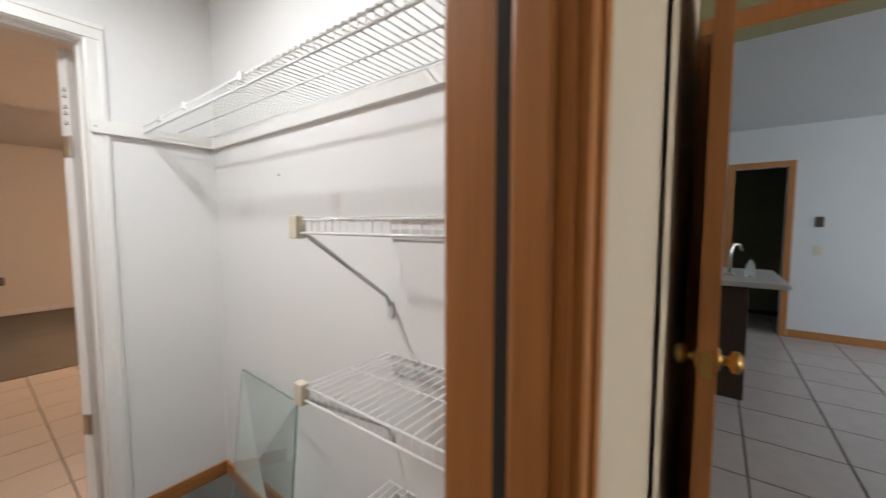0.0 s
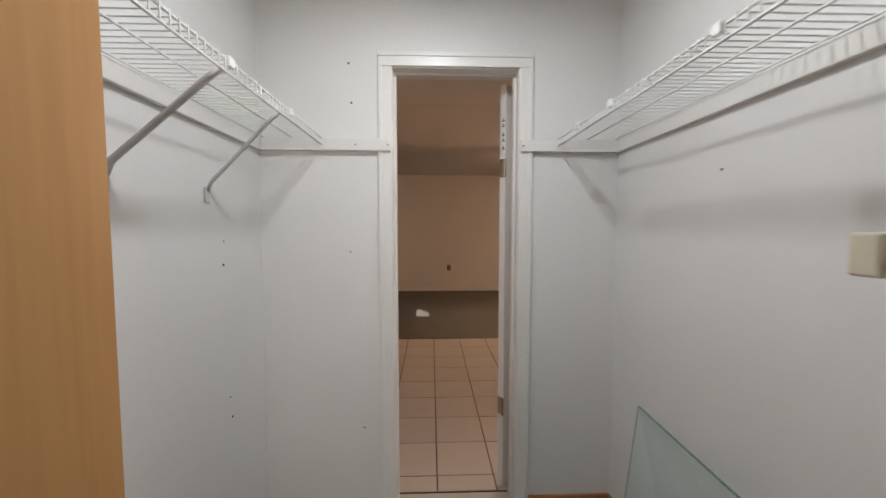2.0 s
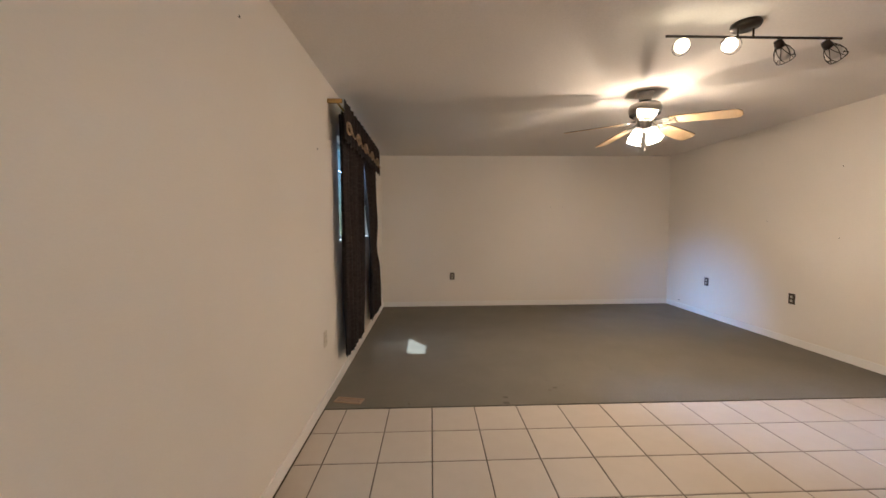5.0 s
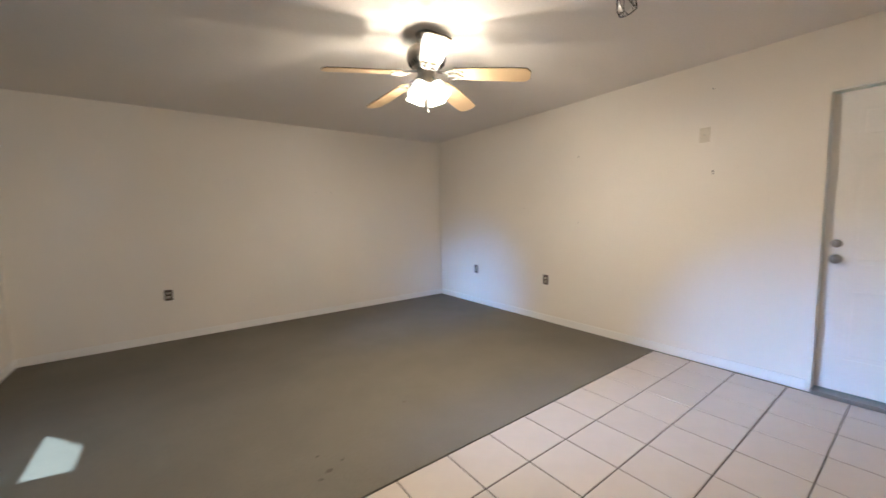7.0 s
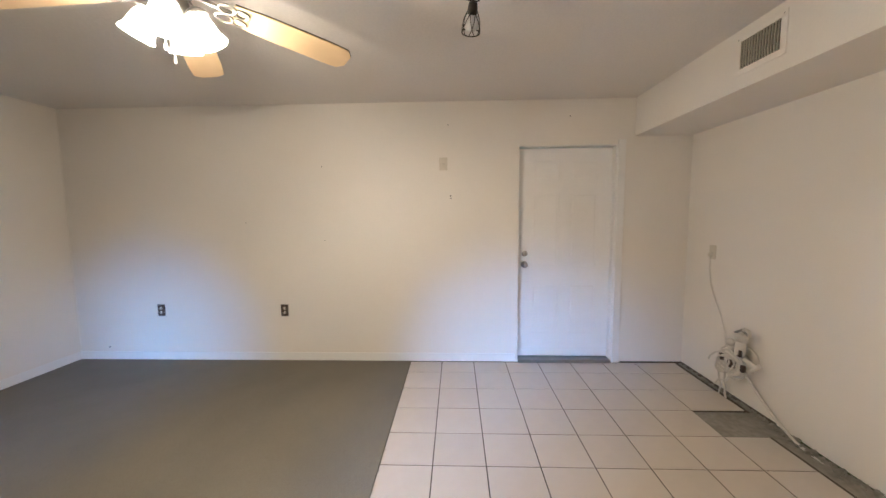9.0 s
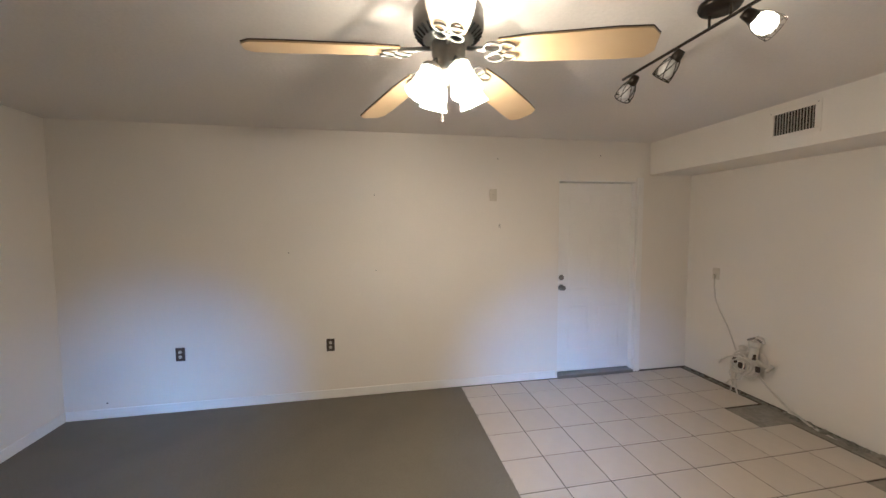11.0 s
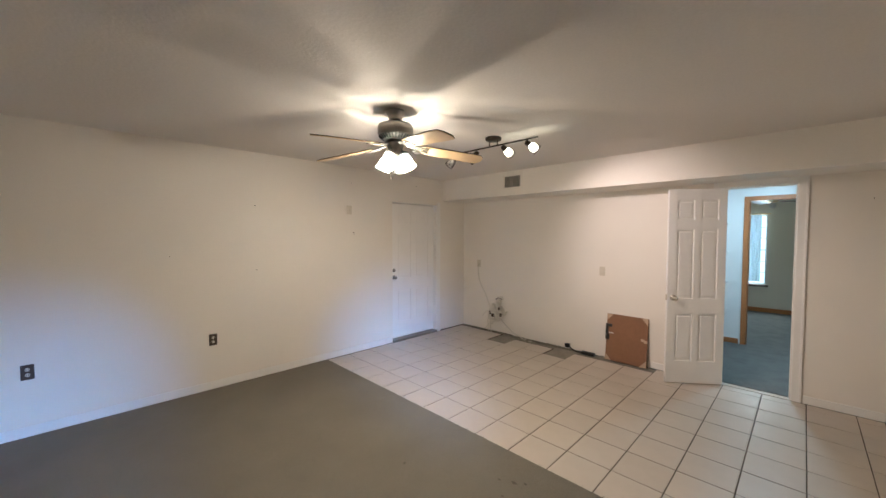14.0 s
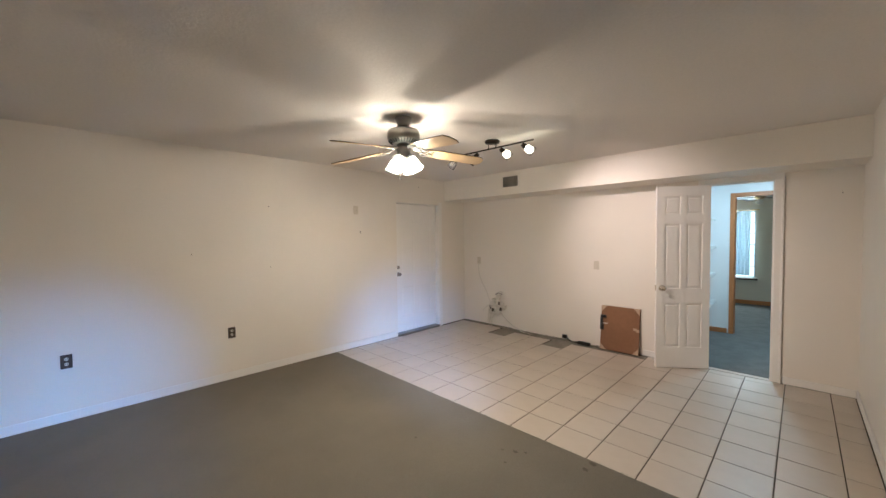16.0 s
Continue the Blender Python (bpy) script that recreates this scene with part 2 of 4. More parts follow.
def lathe(bm, profile, m=None, seg=24):
    """Rings of (radius, height) about z, moved by m."""
    m = m or Matrix()
    rings = [[bm.verts.new(m @ Vector((r * math.cos(a), r * math.sin(a), z))) for a in (2 * math.pi * k / seg for k in range(seg))] for r, z in profile]
    for a, b in zip(rings, rings[1:]):
        for k in range(seg):
            bm.faces.new((a[k], a[(k + 1) % seg], b[(k + 1) % seg], b[k]))
    return rings


def finish(ob, mat, smooth=False):
    ob.data.materials.append(mat)
    if smooth:
        for p in ob.data.polygons:
            p.use_smooth = True
    return ob


def link(name, bm, mat, smooth=False):
    bmesh.ops.recalc_face_normals(bm, faces=bm.faces[:])
    me = bpy.data.meshes.new(name)
    bm.to_mesh(me)
    bm.free()
    return finish(new(name, me), mat, smooth)


def part(name, bm, mat, parent, label="", smooth=False):
    ob = link(name, bm, mat, smooth)
    ob.parent = parent
    return tagged(ob, label)


def thing(name, at, label, category, group="", kind=""):
    ob = new(name)
    ob.empty_display_size = 0.05
    ob.matrix_world = pose(*at)
    return tagged(ob, label, category, group, kind)


def boxes(*rows):
    bm = bmesh.new()
    for b in rows:
        box(bm, *b)
    return bm


def rounded(r, *rows):
    bm = bmesh.new()
    for b in rows:
        soft_box(bm, *b, r)
    return bm


def tubed(*rows, seg=8):
    bm = bmesh.new()
    for pts, r in rows:
        tube(bm, pts, r, seg)
    return bm


def turned(*profiles, m=None, seg=24):
    bm = bmesh.new()
    for p in profiles:
        lathe(bm, p, m, seg)
    return bm


def setting(name, bm, mat, label, category=""):
    return tagged(link(name, bm, mat), label, category or name.split("_")[0], kind="structure")


# ---- den: shell ----
setting("floor_carpet", boxes((0, SEAM, -0.1, W, L, 0.006)), M_CARPET, "worn olive-grey carpet glued down over half the den floor", "carpet")
setting("ceiling", boxes((-T, -T, H, W + T, L + T, H + 0.1)), M_CEIL, "off-white textured flat ceiling of the den")
setting("wall_far", boxes((-T, L, 0, W + T, L + T, H)), M_WALL, "plain cream-painted far wall of the den")
setting("wall_entry", boxes((W, 0, 0, W + T, EY0 - 0.02, H), (W, EY1 + 0.005, 0, W + T, L, H), (W, EY0 - 0.02, EZ1 + 0.012, W + T, EY1 + 0.005, H)), M_WALL,
        "cream-painted wall with the white entry door")
setting("wall_window", boxes((-T, HY, 0, 0, WY0, H), (-T, WY1, 0, 0, L, H), (-T, WY0, 0, 0, WY1, WZ0), (-T, WY0, WZ1, 0, WY1, H)), M_WALL,
        "cream-painted outer wall with the curtained window")
setting("wall_closet_side", boxes((0, -0.06, 0, DX0 - 0.02, 0, H), (DX1 + 0.02, -0.06, 0, W + T, 0, H), (DX0 - 0.02, -0.06, DH + 0.02, DX1 + 0.02, 0, H)), M_WALL,
        "cream-painted wall between den and closet")
setting("soffit", boxes((0, 0, SOFZ, W, SOFY, H)), M_WALL, "cream-painted boxed duct soffit under the ceiling", "soffit")
setting("slab", boxes((0, 0, -0.1, W, SEAM, -0.012)), M_SLAB, "bare concrete screed showing where tiles are missing", "floor slab")
# base boards
for name, b in (("baseboard_far", (0, L - 0.012, 0.006, W, L, 0.085)), ("baseboard_entry", (W - 0.012, EY1 + 0.03, 0.006, W, L - 0.012, 0.085)),
                ("baseboard_window", (0, 0.012, 0.006, 0.012, L - 0.012, 0.085)), ("baseboard_closet", (0.012, 0, 0.0, DX0 - 0.085, 0.012, 0.075)),
                ("baseboard_corner", (DX1 + 0.085, 0, 0.0, 1.78, 0.012, 0.075))):
    setting(name, rounded(0.004, b), M_WHITE, "low cream-painted baseboard along the wall", "baseboard")


# ---- doors ----
def panel_leaf(width, height, thick, d=0.012):
    """A six-panel leaf in its own frame: hinge edge at x=0, bottom z=0, faces at y=0 and y=-thick. Returns body and panels."""
    st, gap = width * 0.145, width * 0.11
    pw = (width - 2 * st - gap) / 2
    rows = ((0.115, 0.36), (0.44, 0.795), (0.845, 0.945))
    bm = bmesh.new()
    zs = [0.0]
    for a, b in rows:
        zs += [a * height, b * height]
    zs.append(height)
    box(bm, 0, -thick, 0, st, 0, height)
    box(bm, width - st, -thick, 0, width, 0, height)
    box(bm, st + pw, -thick, 0, st + pw + gap, 0, height)
    for k in range(0, len(zs), 2):
        for x in (st, st + pw + gap):
            box(bm, x, -thick, zs[k], x + pw, 0, zs[k + 1])
    panels = []
    for a, b in rows:
        for x in (st, st + pw + gap):
            p = bmesh.new()
            z0, z1 = a * height, b * height
            box(p, x, -thick + d, z0, x + pw, -d, z1)
            soft_box(p, x + 0.022, -thick + d * 0.33, z0 + 0.024, x + pw - 0.022, -d * 0.33, z1 - 0.024, 0.0065)
            panels.append(p)
    return bm, panels


def door_leaf(name, width, height, thick, at, label, mat, d=0.012):
    door = thing(name, at, label, "door", kind="structure")
    bm, panels = panel_leaf(width, height, thick, d)
    part("leaf", bm, mat, door)
    body = next(o for o in door.children if o.name.startswith("leaf"))
    for p in panels:
        part("panel", p, mat, body)
    return door


def knob(parent, x, z, thick, mat, r=0.027):
    parent = next(o for o in parent.children if o.name.startswith("leaf"))
    for sgn, y in ((1, 0.0), (-1, -thick)):
        m = pose(x, y, z, -90 * sgn, 0, 0)
        part("knob", turned([(0.0, 0), (0.032, 0), (0.032, 0.006), (0.012, 0.012), (0.011, 0.03), (r * 0.8, 0.036), (r, 0.048), (r * 0.85, 0.06), (r * 0.3, 0.066), (0, 0.066)], m=m, seg=20),
             mat, parent, "worn metal door knob", True)


# entry door: hinge on the corner side, closed
entry = door_leaf("door_entry", EY1 - EY0 - 0.006, EZ1 - 0.045, 0.042, (W + 0.062, EY0 + 0.003, 0.038, 0, 0, 90), "closed white six-panel entry door in the cream wall", M_WHITE, 0.004)
knob(entry, EY1 - EY0 - 0.066, 0.90, 0.042, M_PEWTER)
part("deadbolt", turned([(0, 0), (0.027, 0), (0.027, 0.012), (0.02, 0.018), (0, 0.018)], m=pose(EY1 - EY0 - 0.066, 0, 1.005, -90, 0, 0)), M_PEWTER, entry, "round pewter deadbolt", True)
setting("door_frame_entry", boxes((W + 0.002, EY0 - 0.019, 0, W + T, EY0, EZ1 + 0.011), (W + 0.002, EY1 + 0.001, 0, W + T, EY1 + 0.004, EZ1 + 0.011), (W + 0.002, EY0, EZ1, W + T, EY1 + 0.001, EZ1 + 0.011)),
        M_WHITE, "white-painted jambs of the entry door", "door frame")
setting("door_casing_entry", rounded(0.004, (W - 0.016, EY0 - 0.08, 0, W, EY0 - 0.012, EZ1 + 0.05)), M_WHITE, "white-painted flat casing beside the entry door", "door casing")
setting("threshold_entry", rounded(0.004, (W - 0.03, EY0, -0.002, W + T, EY1, 0.03)), M_PEWTER, "grey metal threshold under the entry door", "threshold")
# closet door, swung wide open into the den
ANG = 38.0
cd = door_leaf("door_closet", DX1 - DX0 - 0.004, 2.03, 0.035, (1.103, 0.042, 0.012, 0, 0, ANG), "white six-panel closet door swung wide open", M_WHITE)
knob(cd, DX1 - DX0 - 0.06, 0.90, 0.035, M_CHROME)
for z in (1.72, 1.76, 1.785, 1.83, 1.855):
    part("pencil_mark", boxes((-0.0012, -0.028, z, 0.0, -0.012, z + 0.004), (-0.0012, -0.022, z, 0.0, -0.018, z + 0.016)), M_HOLE, cd)
part("latch", boxes((DX1 - DX0 - 0.0045, -0.030, 0.87, DX1 - DX0 - 0.001, -0.006, 0.93)), M_CHROME, cd, "metal latch plate")
for z in (0.43, 1.63):
    h = tubed(([(-0.004, -0.035, z - 0.045), (-0.004, -0.035, z + 0.045)], 0.007))
    box(h, -0.003, -0.034, z - 0.044, 0.001, -0.002, z + 0.044)
    part("hinge", h, M_CHROME, cd, "steel butt hinge")
jamb = boxes((DX0 - 0.019, -T - 0.002, 0, DX0, 0.002, DH + 0.019), (DX1, -T - 0.002, 0, DX1 + 0.019, 0.002, DH + 0.019), (DX0, -T - 0.002, DH, DX1, 0.002, DH + 0.019))
for b in ((DX0, -0.075, 0, DX0 + 0.011, -0.04, DH), (DX1 - 0.011, -0.075, 0, DX1, -0.04, DH), (DX0 + 0.011, -0.075, DH - 0.011, DX1 - 0.011, -0.04, DH)):
    box(jamb, *b)
setting("door_frame_closet", jamb, M_WHITE, "white-painted closet door jambs with stops", "door frame")


def casing(name, x0, x1, top, y, out, w, mat, label):
    """Flat moulded casing round an opening, on the wall face y, standing out towards out."""
    a, b = y, y + out
    bm = bmesh.new()
    for r in ((x0 - w, a, 0, x0 - 0.004, b, top + 0.004), (x1 + 0.004, a, 0, x1 + w, b, top + 0.004), (x0 - w, a, top + 0.0042, x1 + w, b, top + w)):
        soft_box(bm, *r, 0.004)
    for r in ((x0 - w, a, 0, x0 - w + 0.018, y + out * 1.35, top + 0.004), (x1 + w - 0.018, a, 0, x1 + w, y + out * 1.35, top + 0.004), (x0 - w, a, top + w - 0.018, x1 + w, y + out * 1.35, top + w)):
        soft_box(bm, *r, 0.003)
    return setting(name, bm, mat, label, "door casing")


casing("door_casing_den", DX0, DX1, DH, 0.0, 0.014, 0.075, M_WHITE, "white-painted casing round the closet door, den side")
casing("door_casing_inner", DX0, DX1, DH, -T, -0.014, 0.064, M_WHITE, "white-painted casing round the closet door, closet side")

# ---- closet: shell ----
setting("wall_closet_front", boxes((0.002, -T, 0, DX0 - 0.02, -0.06, CH), (DX1 + 0.02, -T, 0, CX, -0.06, CH), (DX0 - 0.02, -T, DH + 0.02, DX1 + 0.02, -0.06, CH)), M_CLOSET, "white-painted closet wall around the den door")
setting("wall_closet_left", boxes((-0.002, CY, 0, 0.003, -T, CH)), M_CLOSET, "white-painted closet side wall with nail holes")
setting("wall_closet_right", boxes((CX, HY, 0, CX + 0.10, -0.06, CH)), M_CLOSET, "white-painted closet side wall behind the wire shelves")
setting("wall_closet_back", boxes((0.003, CY - 0.06, 0, BX0 - 0.02, CY, CH), (BX1 + 0.02, CY - 0.06, 0, CX, CY, CH), (BX0 - 0.02, CY - 0.06, 2.07, BX1 + 0.02, CY, CH)), M_CLOSET, "white-painted closet wall around the wood-framed doorway")
setting("wall_bedroom_north", boxes((-1.2, HY, 0, BX0 - 0.02, CY - 0.06, CH), (BX1 + 0.02, HY, 0, KX, CY - 0.06, CH), (BX0 - 0.02, HY, 2.07, BX1 + 0.02, CY - 0.06, CH)), M_BEDWALL, "scuffed off-white bedroom wall beside the closet doorway")
setting("ceiling_closet", boxes((-T, HY, CH, CX + 0.1, -0.06, CH + 0.03)), M_CLOSET, "white-painted closet ceiling")
setting("floor_closet", boxes((-1.2, BYE, -0.1, KX, -0.075, 0.004)), M_CARPET2, "worn slate-green carpet through closet and bedroom", "carpet")
setting("threshold_closet", boxes((DX0, -0.075, -0.1, DX1, 0.0, 0.0)), M_TILE, "cream tile strip under the closet door", "threshold")
for name, b in (("baseboard_wood_front", (1.22, -T - 0.014, 0.004, CX, -T, 0.075)), ("baseboard_wood_front_left", (0.003, -T - 0.014, 0.004, 0.525, -T, 0.075))):
    setting(name, rounded(0.004, b), M_WOODH, "honey-stained wooden baseboard in the closet", "baseboard")
for name, b in (("baseboard_wood_right", (CX - 0.014, CY, 0.004, CX, -T - 0.014, 0.075)), ("baseboard_wood_left", (0.003, CY, 0.004, 0.017, -T - 0.014, 0.075))):
    setting(name, rounded(0.004, b), M_WOOD, "honey-stained wooden baseboard in the closet", "baseboard")
setting("baseboard_wood_back", rounded(0.004, (BX1 + 0.08, CY, 0.004, CX - 0.014, CY + 0.014, 0.075)), M_WOODH, "honey-stained wooden baseboard in the closet", "baseboard")
# wood-framed doorway to the bedroom
wj = boxes((BX0 - 0.019, HY - 0.002, 0, BX0, CY + 0.002, 2.069), (BX1, HY - 0.002, 0, BX1 + 0.019, CY + 0.002, 2.069), (BX0, HY - 0.002, 2.05, BX1, CY + 0.002, 2.069))
for b in ((BX1 - 0.006, -2.048, 0, BX1, -2.013, 2.05), (BX0, CY - 0.075, 0, BX0 + 0.012, CY - 0.04, 2.05)):
    soft_box(wj, *b, 0.004)
# no groove is cut: a dark strip on the jamb paints its shade
setting("weatherstrip", boxes((BX1 - 0.0012, -2.011, 0, BX1 - 0.0004, -1.998, 2.05)), M_HOLE, "dark strip standing for the shaded groove along the oak jamb", "weatherstrip")
setting("door_frame_bedroom", wj, M_WOOD, "honey oak door jambs with stops", "door frame")
casing("door_casing_closet_back", BX0, BX1, 2.05, CY, 0.015, 0.06, M_WOOD, "honey oak casing, closet side")
casing("door_casing_bedroom", BX0, BX1, 2.05, HY, -0.013, 0.042, M_WOOD, "honey oak casing, bedroom side")
od = thing("door_oak", (0.306, CY + 0.018, 0.015, 0, 0, 90), "flush light-oak veneer door standing open inside the closet", "door", kind="structure")
part("leaf", rounded(0.002, (0, -0.035, 0, 0.657, 0, 2.03)), M_LEAF, od)

# ---- closet: wire shelves ----
def wire_shelf(name, xw, xf, y0, y1, z, label, lip=0.036, group="closet wire shelves"):
    """Vinyl-coated wire shelf along y between y0 and y1: back at xw, front at xf, deck at height z."""
    sg = 1 if xf > xw else -1
    sh = thing(name, (0, 0, 0), label, "wire shelf", group)
    bm = bmesh.new()
    n = int(abs(y1 - y0) / 0.0254)
    for k in range(n + 1):
        y = y0 + (y1 - y0) * k / n
        tube(bm, [(xw + sg * 0.004, y, z), (xf - sg * 0.003, y, z), (xf, y, z - 0.003), (xf, y, z - lip)], 0.0019, 5)
    part("wire_deck", bm, M_WIRE, sh)["kind"] = "stuff"
    for x, zz, r in ((xw + sg * 0.006, z - 0.004, 0.003), ((xw + xf) / 2, z - 0.005, 0.003), (xf - sg * 0.004, z - 0.005, 0.0033), (xf, z - lip, 0.0033)):
        part("rod", tubed(([(x, y0, zz), (x, y1, zz)], r)), M_WIRE, sh, smooth=True)
    return sh


def brace(sh, y, xw, xf, z, drop, thick=0.006, lean=0.0):
    sg = 1 if xf > xw else -1
    bm = tubed(([(xf - sg * 0.006, y + lean, z - 0.034), (xf - sg * 0.03, y + lean * 0.93, z - 0.052), (xw + sg * 0.02, y, z - drop + 0.03), (xw + sg * 0.006, y, z - drop)], thick))
    soft_box(bm, xw, y - 0.012, z - drop - 0.04, xw + sg * 0.006, y + 0.012, z - drop + 0.012, 0.002)
    part("brace", bm, M_BRACKET, sh, "grey diagonal support brace", True)


def clip(sh, y, xf, z):
    part("clip", rounded(0.003, (xf - 0.007, y - 0.012, z - 0.02, xf + 0.007, y + 0.012, z + 0.004)), M_WIRE, sh, "white plastic clip")


LXF, RXF, SZ = 0.284, 1.328, 1.748
ls = wire_shelf("wire_shelf", 0.021, LXF, CY + 0.02, -T - 0.004, SZ, "long white wire shelf on braces across the closet side wall")
brace(ls, -0.515, 0.003, LXF, SZ, 0.275, 0.0065, -0.065)
brace(ls, -0.90, 0.003, LXF, SZ, 0.275, 0.0085, 0.0)
for y in (-0.50, -0.87):
    clip(ls, y, LXF, SZ)
rs = wire_shelf("wire_shelf", CX - 0.018, RXF, CY + 0.02, -T - 0.004, SZ, "long white wire shelf carried on a painted wall cleat")
for y in (-0.36, -0.62, -1.05):
    clip(rs, y, RXF, SZ)
part("loose_wire", tubed(([(1.33, -0.15, 1.752), (1.29, -0.14, 1.760), (1.26, -0.15, 1.778)], 0.0015)), M_WIRE, rs)
for z in (1.337, 0.922, 0.50):
    s = wire_shelf("wire_shelf", CX, 1.314, CY + 0.02, -1.345, z, "short white wire shelf with beige end cap beside the doorway")
    part("end_cap", rounded(0.004, (1.302, -1.352, z - 0.05, 1.326, -1.318, z + 0.006)), M_BEIGE, s, "beige plastic end cap")
    brace(s, -1.352, CX, 1.314, z, 0.265)
    part("back_strip", rounded(0.002, (CX - 0.006, CY + 0.02, z - 0.062, CX, -1.36, z - 0.03)), M_BRACKET, s, "grey wall strip under the shelf")
# painted cleats that carry the long shelves
for name, b in (("cleat_left", (0.003, CY, 1.688, 0.021, -T, 1.740)), ("cleat_right", (CX - 0.018, CY, 1.688, CX, -T, 1.740)),
                ("cleat_front_left", (0.021, -T - 0.028, 1.688, DX0 - 0.010, -T, 1.740)), ("cleat_front_right", (DX1 + 0.010, -T - 0.028, 1.688, CX - 0.018, -T, 1.740))):
    setting(name, rounded(0.003, b), M_WHITE, "white-painted wooden cleat on the closet wall", "cleat")
for x, y in ((DX0 - 0.02, -T - 0.028), (0.43, -T - 0.028), (DX1 + 0.02, -T - 0.028)):
    tagged(link("screw_head", turned([(0, 0), (0.004, 0), (0.0035, 0.0018), (0, 0.002)], m=pose(x, y, 1.712, 90, 0, 0), seg=10), M_PEWTER), "small dull screw head in the white cleat", "screw", "cleat screws")
# pane of glass leaning in the corner
gp = thing("glass_pane", (0, 0, 0), "frameless clear glass pane leaning on the closet wall", "glass pane")
bm = bmesh.new()
a, b, c, d = Vector((1.602, -0.365, 0.625)), Vector((1.500, -1.000, 0.700)), Vector((1.450, -0.985, 0.010)), Vector((1.530, -0.365, 0.010))
nrm = (b - a).cross(d - a).normalized() * 0.0025
vs = [bm.verts.new(p + s * nrm) for s in (1, -1) for p in (a, b, c, d)]
for f in ((0, 1, 2, 3), (7, 6, 5, 4), (0, 4, 5, 1), (1, 5, 6, 2), (2, 6, 7, 3), (3, 7, 4, 0)):
    bm.faces.new([vs[i] for i in f])
part("pane", bm, M_GLASS, gp).visible_shadow = False
part("edge", tubed(([a, b], 0.0032), ([b, c], 0.0032), ([a, d], 0.0032), seg=6), M_GEDGE, gp, "dark green cut edge of the glass")
# closet lampholder
cl = thing("closet_lamp", (0.80, -0.98, CH), "flush white dome lamp on the closet ceiling", "ceiling lamp")
part("base", turned([(0, 0), (0.12, 0), (0.12, -0.02), (0.11, -0.025), (0, -0.025)]), M_WHITE, cl, smooth=True)
part("diffuser", turned([(0.105, -0.025), (0.10, -0.04), (0.08, -0.054), (0, -0.06)]), M_CBULB, cl, "lit white glass dome", True)


# ---- marks on walls ----
def marks(name, label, rows):
    """Small nail holes and scuffs: (x, y, z, size) on a wall whose face normal axis is given."""
    for axis, x, y, z, r in rows:
        r *= 0.75
        e = (0.0012, r, r) if axis == "x" else (r, 0.0012, r)
        ob = link(name, rounded(0.0006, (x - e[0], y - e[1], z - e[2], x + e[0], y + e[1], z + e[2])), M_HOLE)
        tagged(ob, label, "nail hole", "nail holes in the walls")


marks("nail_hole", "small dark nail hole in the painted wall", [
    ("x", 0.003, -0.427, 1.213, 0.006), ("x", 0.003, -0.42, 1.30, 0.003), ("x", 0.003, -0.40, 0.63, 0.006), ("x", 0.003, -0.41, 0.71, 0.004),
    ("y", 0.397, -T, 1.24, 0.004), ("y", 0.40, -T, 2.07, 0.005), ("y", 0.41, -T, 1.90, 0.005), ("y", 0.45, -T, 0.42, 0.005), ("x", CX, -0.72, 1.52, 0.005),
    ("x", W, 2.178, 1.592, 0.008), ("x", W, 2.174, 1.572, 0.006), ("x", W, 3.383, 1.875, 0.006), ("x", W, 3.378, 1.182, 0.005), ("x", W, 4.136, 1.358, 0.005),
    ("x", W, 2.198, 2.235, 0.005), ("x", W, 1.092, 2.296, 0.006), ("x", W, 5.60, 0.13, 0.007), ("y", 2.75, L, 1.62, 0.004), ("y", 2.95, L, 1.62, 0.005),
    ("y", 0.13, 0.0, 1.88, 0.005), ("x", 0.0, 1.60, 2.20, 0.007), ("x", 0.0, 2.62, 1.87, 0.008), ("x", 0.0, 2.55, 1.15, 0.004)])


# ---- outlets and switches ----
def plate(name, m, mat, kind, label):
    """Wall plate in the x-z plane, facing +y in its own frame."""
    ob = thing(name, (0, 0, 0), label, "wall plate" if kind == "blank" else ("switch" if kind == "switch" else "outlet"), "wall plates")
    ob.matrix_world = m
    part("cover", rounded(0.003, (-0.036, 0, -0.058, 0.036, 0.006, 0.058)), mat, ob)
    if kind == "outlet":
        for z in (-0.021, 0.021):
            r = part("socket", turned([(0, 0.0), (0.0135, 0.0), (0.0135, 0.0025), (0.0, 0.0025)], m=pose(0, 0.006, z, -90, 0, 0), seg=16), M_IVORY, ob, "pale socket face")
            part("slots", boxes((-0.008, 0.0082, z - 0.005, -0.005, 0.0092, z + 0.006), (0.005, 0.0082, z - 0.005, 0.008, 0.0092, z + 0.006)), M_BLACK, r)
    elif kind == "switch":
        part("toggle", rounded(0.002, (-0.005, 0.004, -0.012, 0.005, 0.016, 0.008)), mat, ob)
    else:
        part("screw", turned([(0, 0), (0.004, 0), (0.004, 0.0015), (0, 0.0015)], m=pose(0, 0.006, 0, -90, 0, 0), seg=10), M_PEWTER, ob)
    return ob


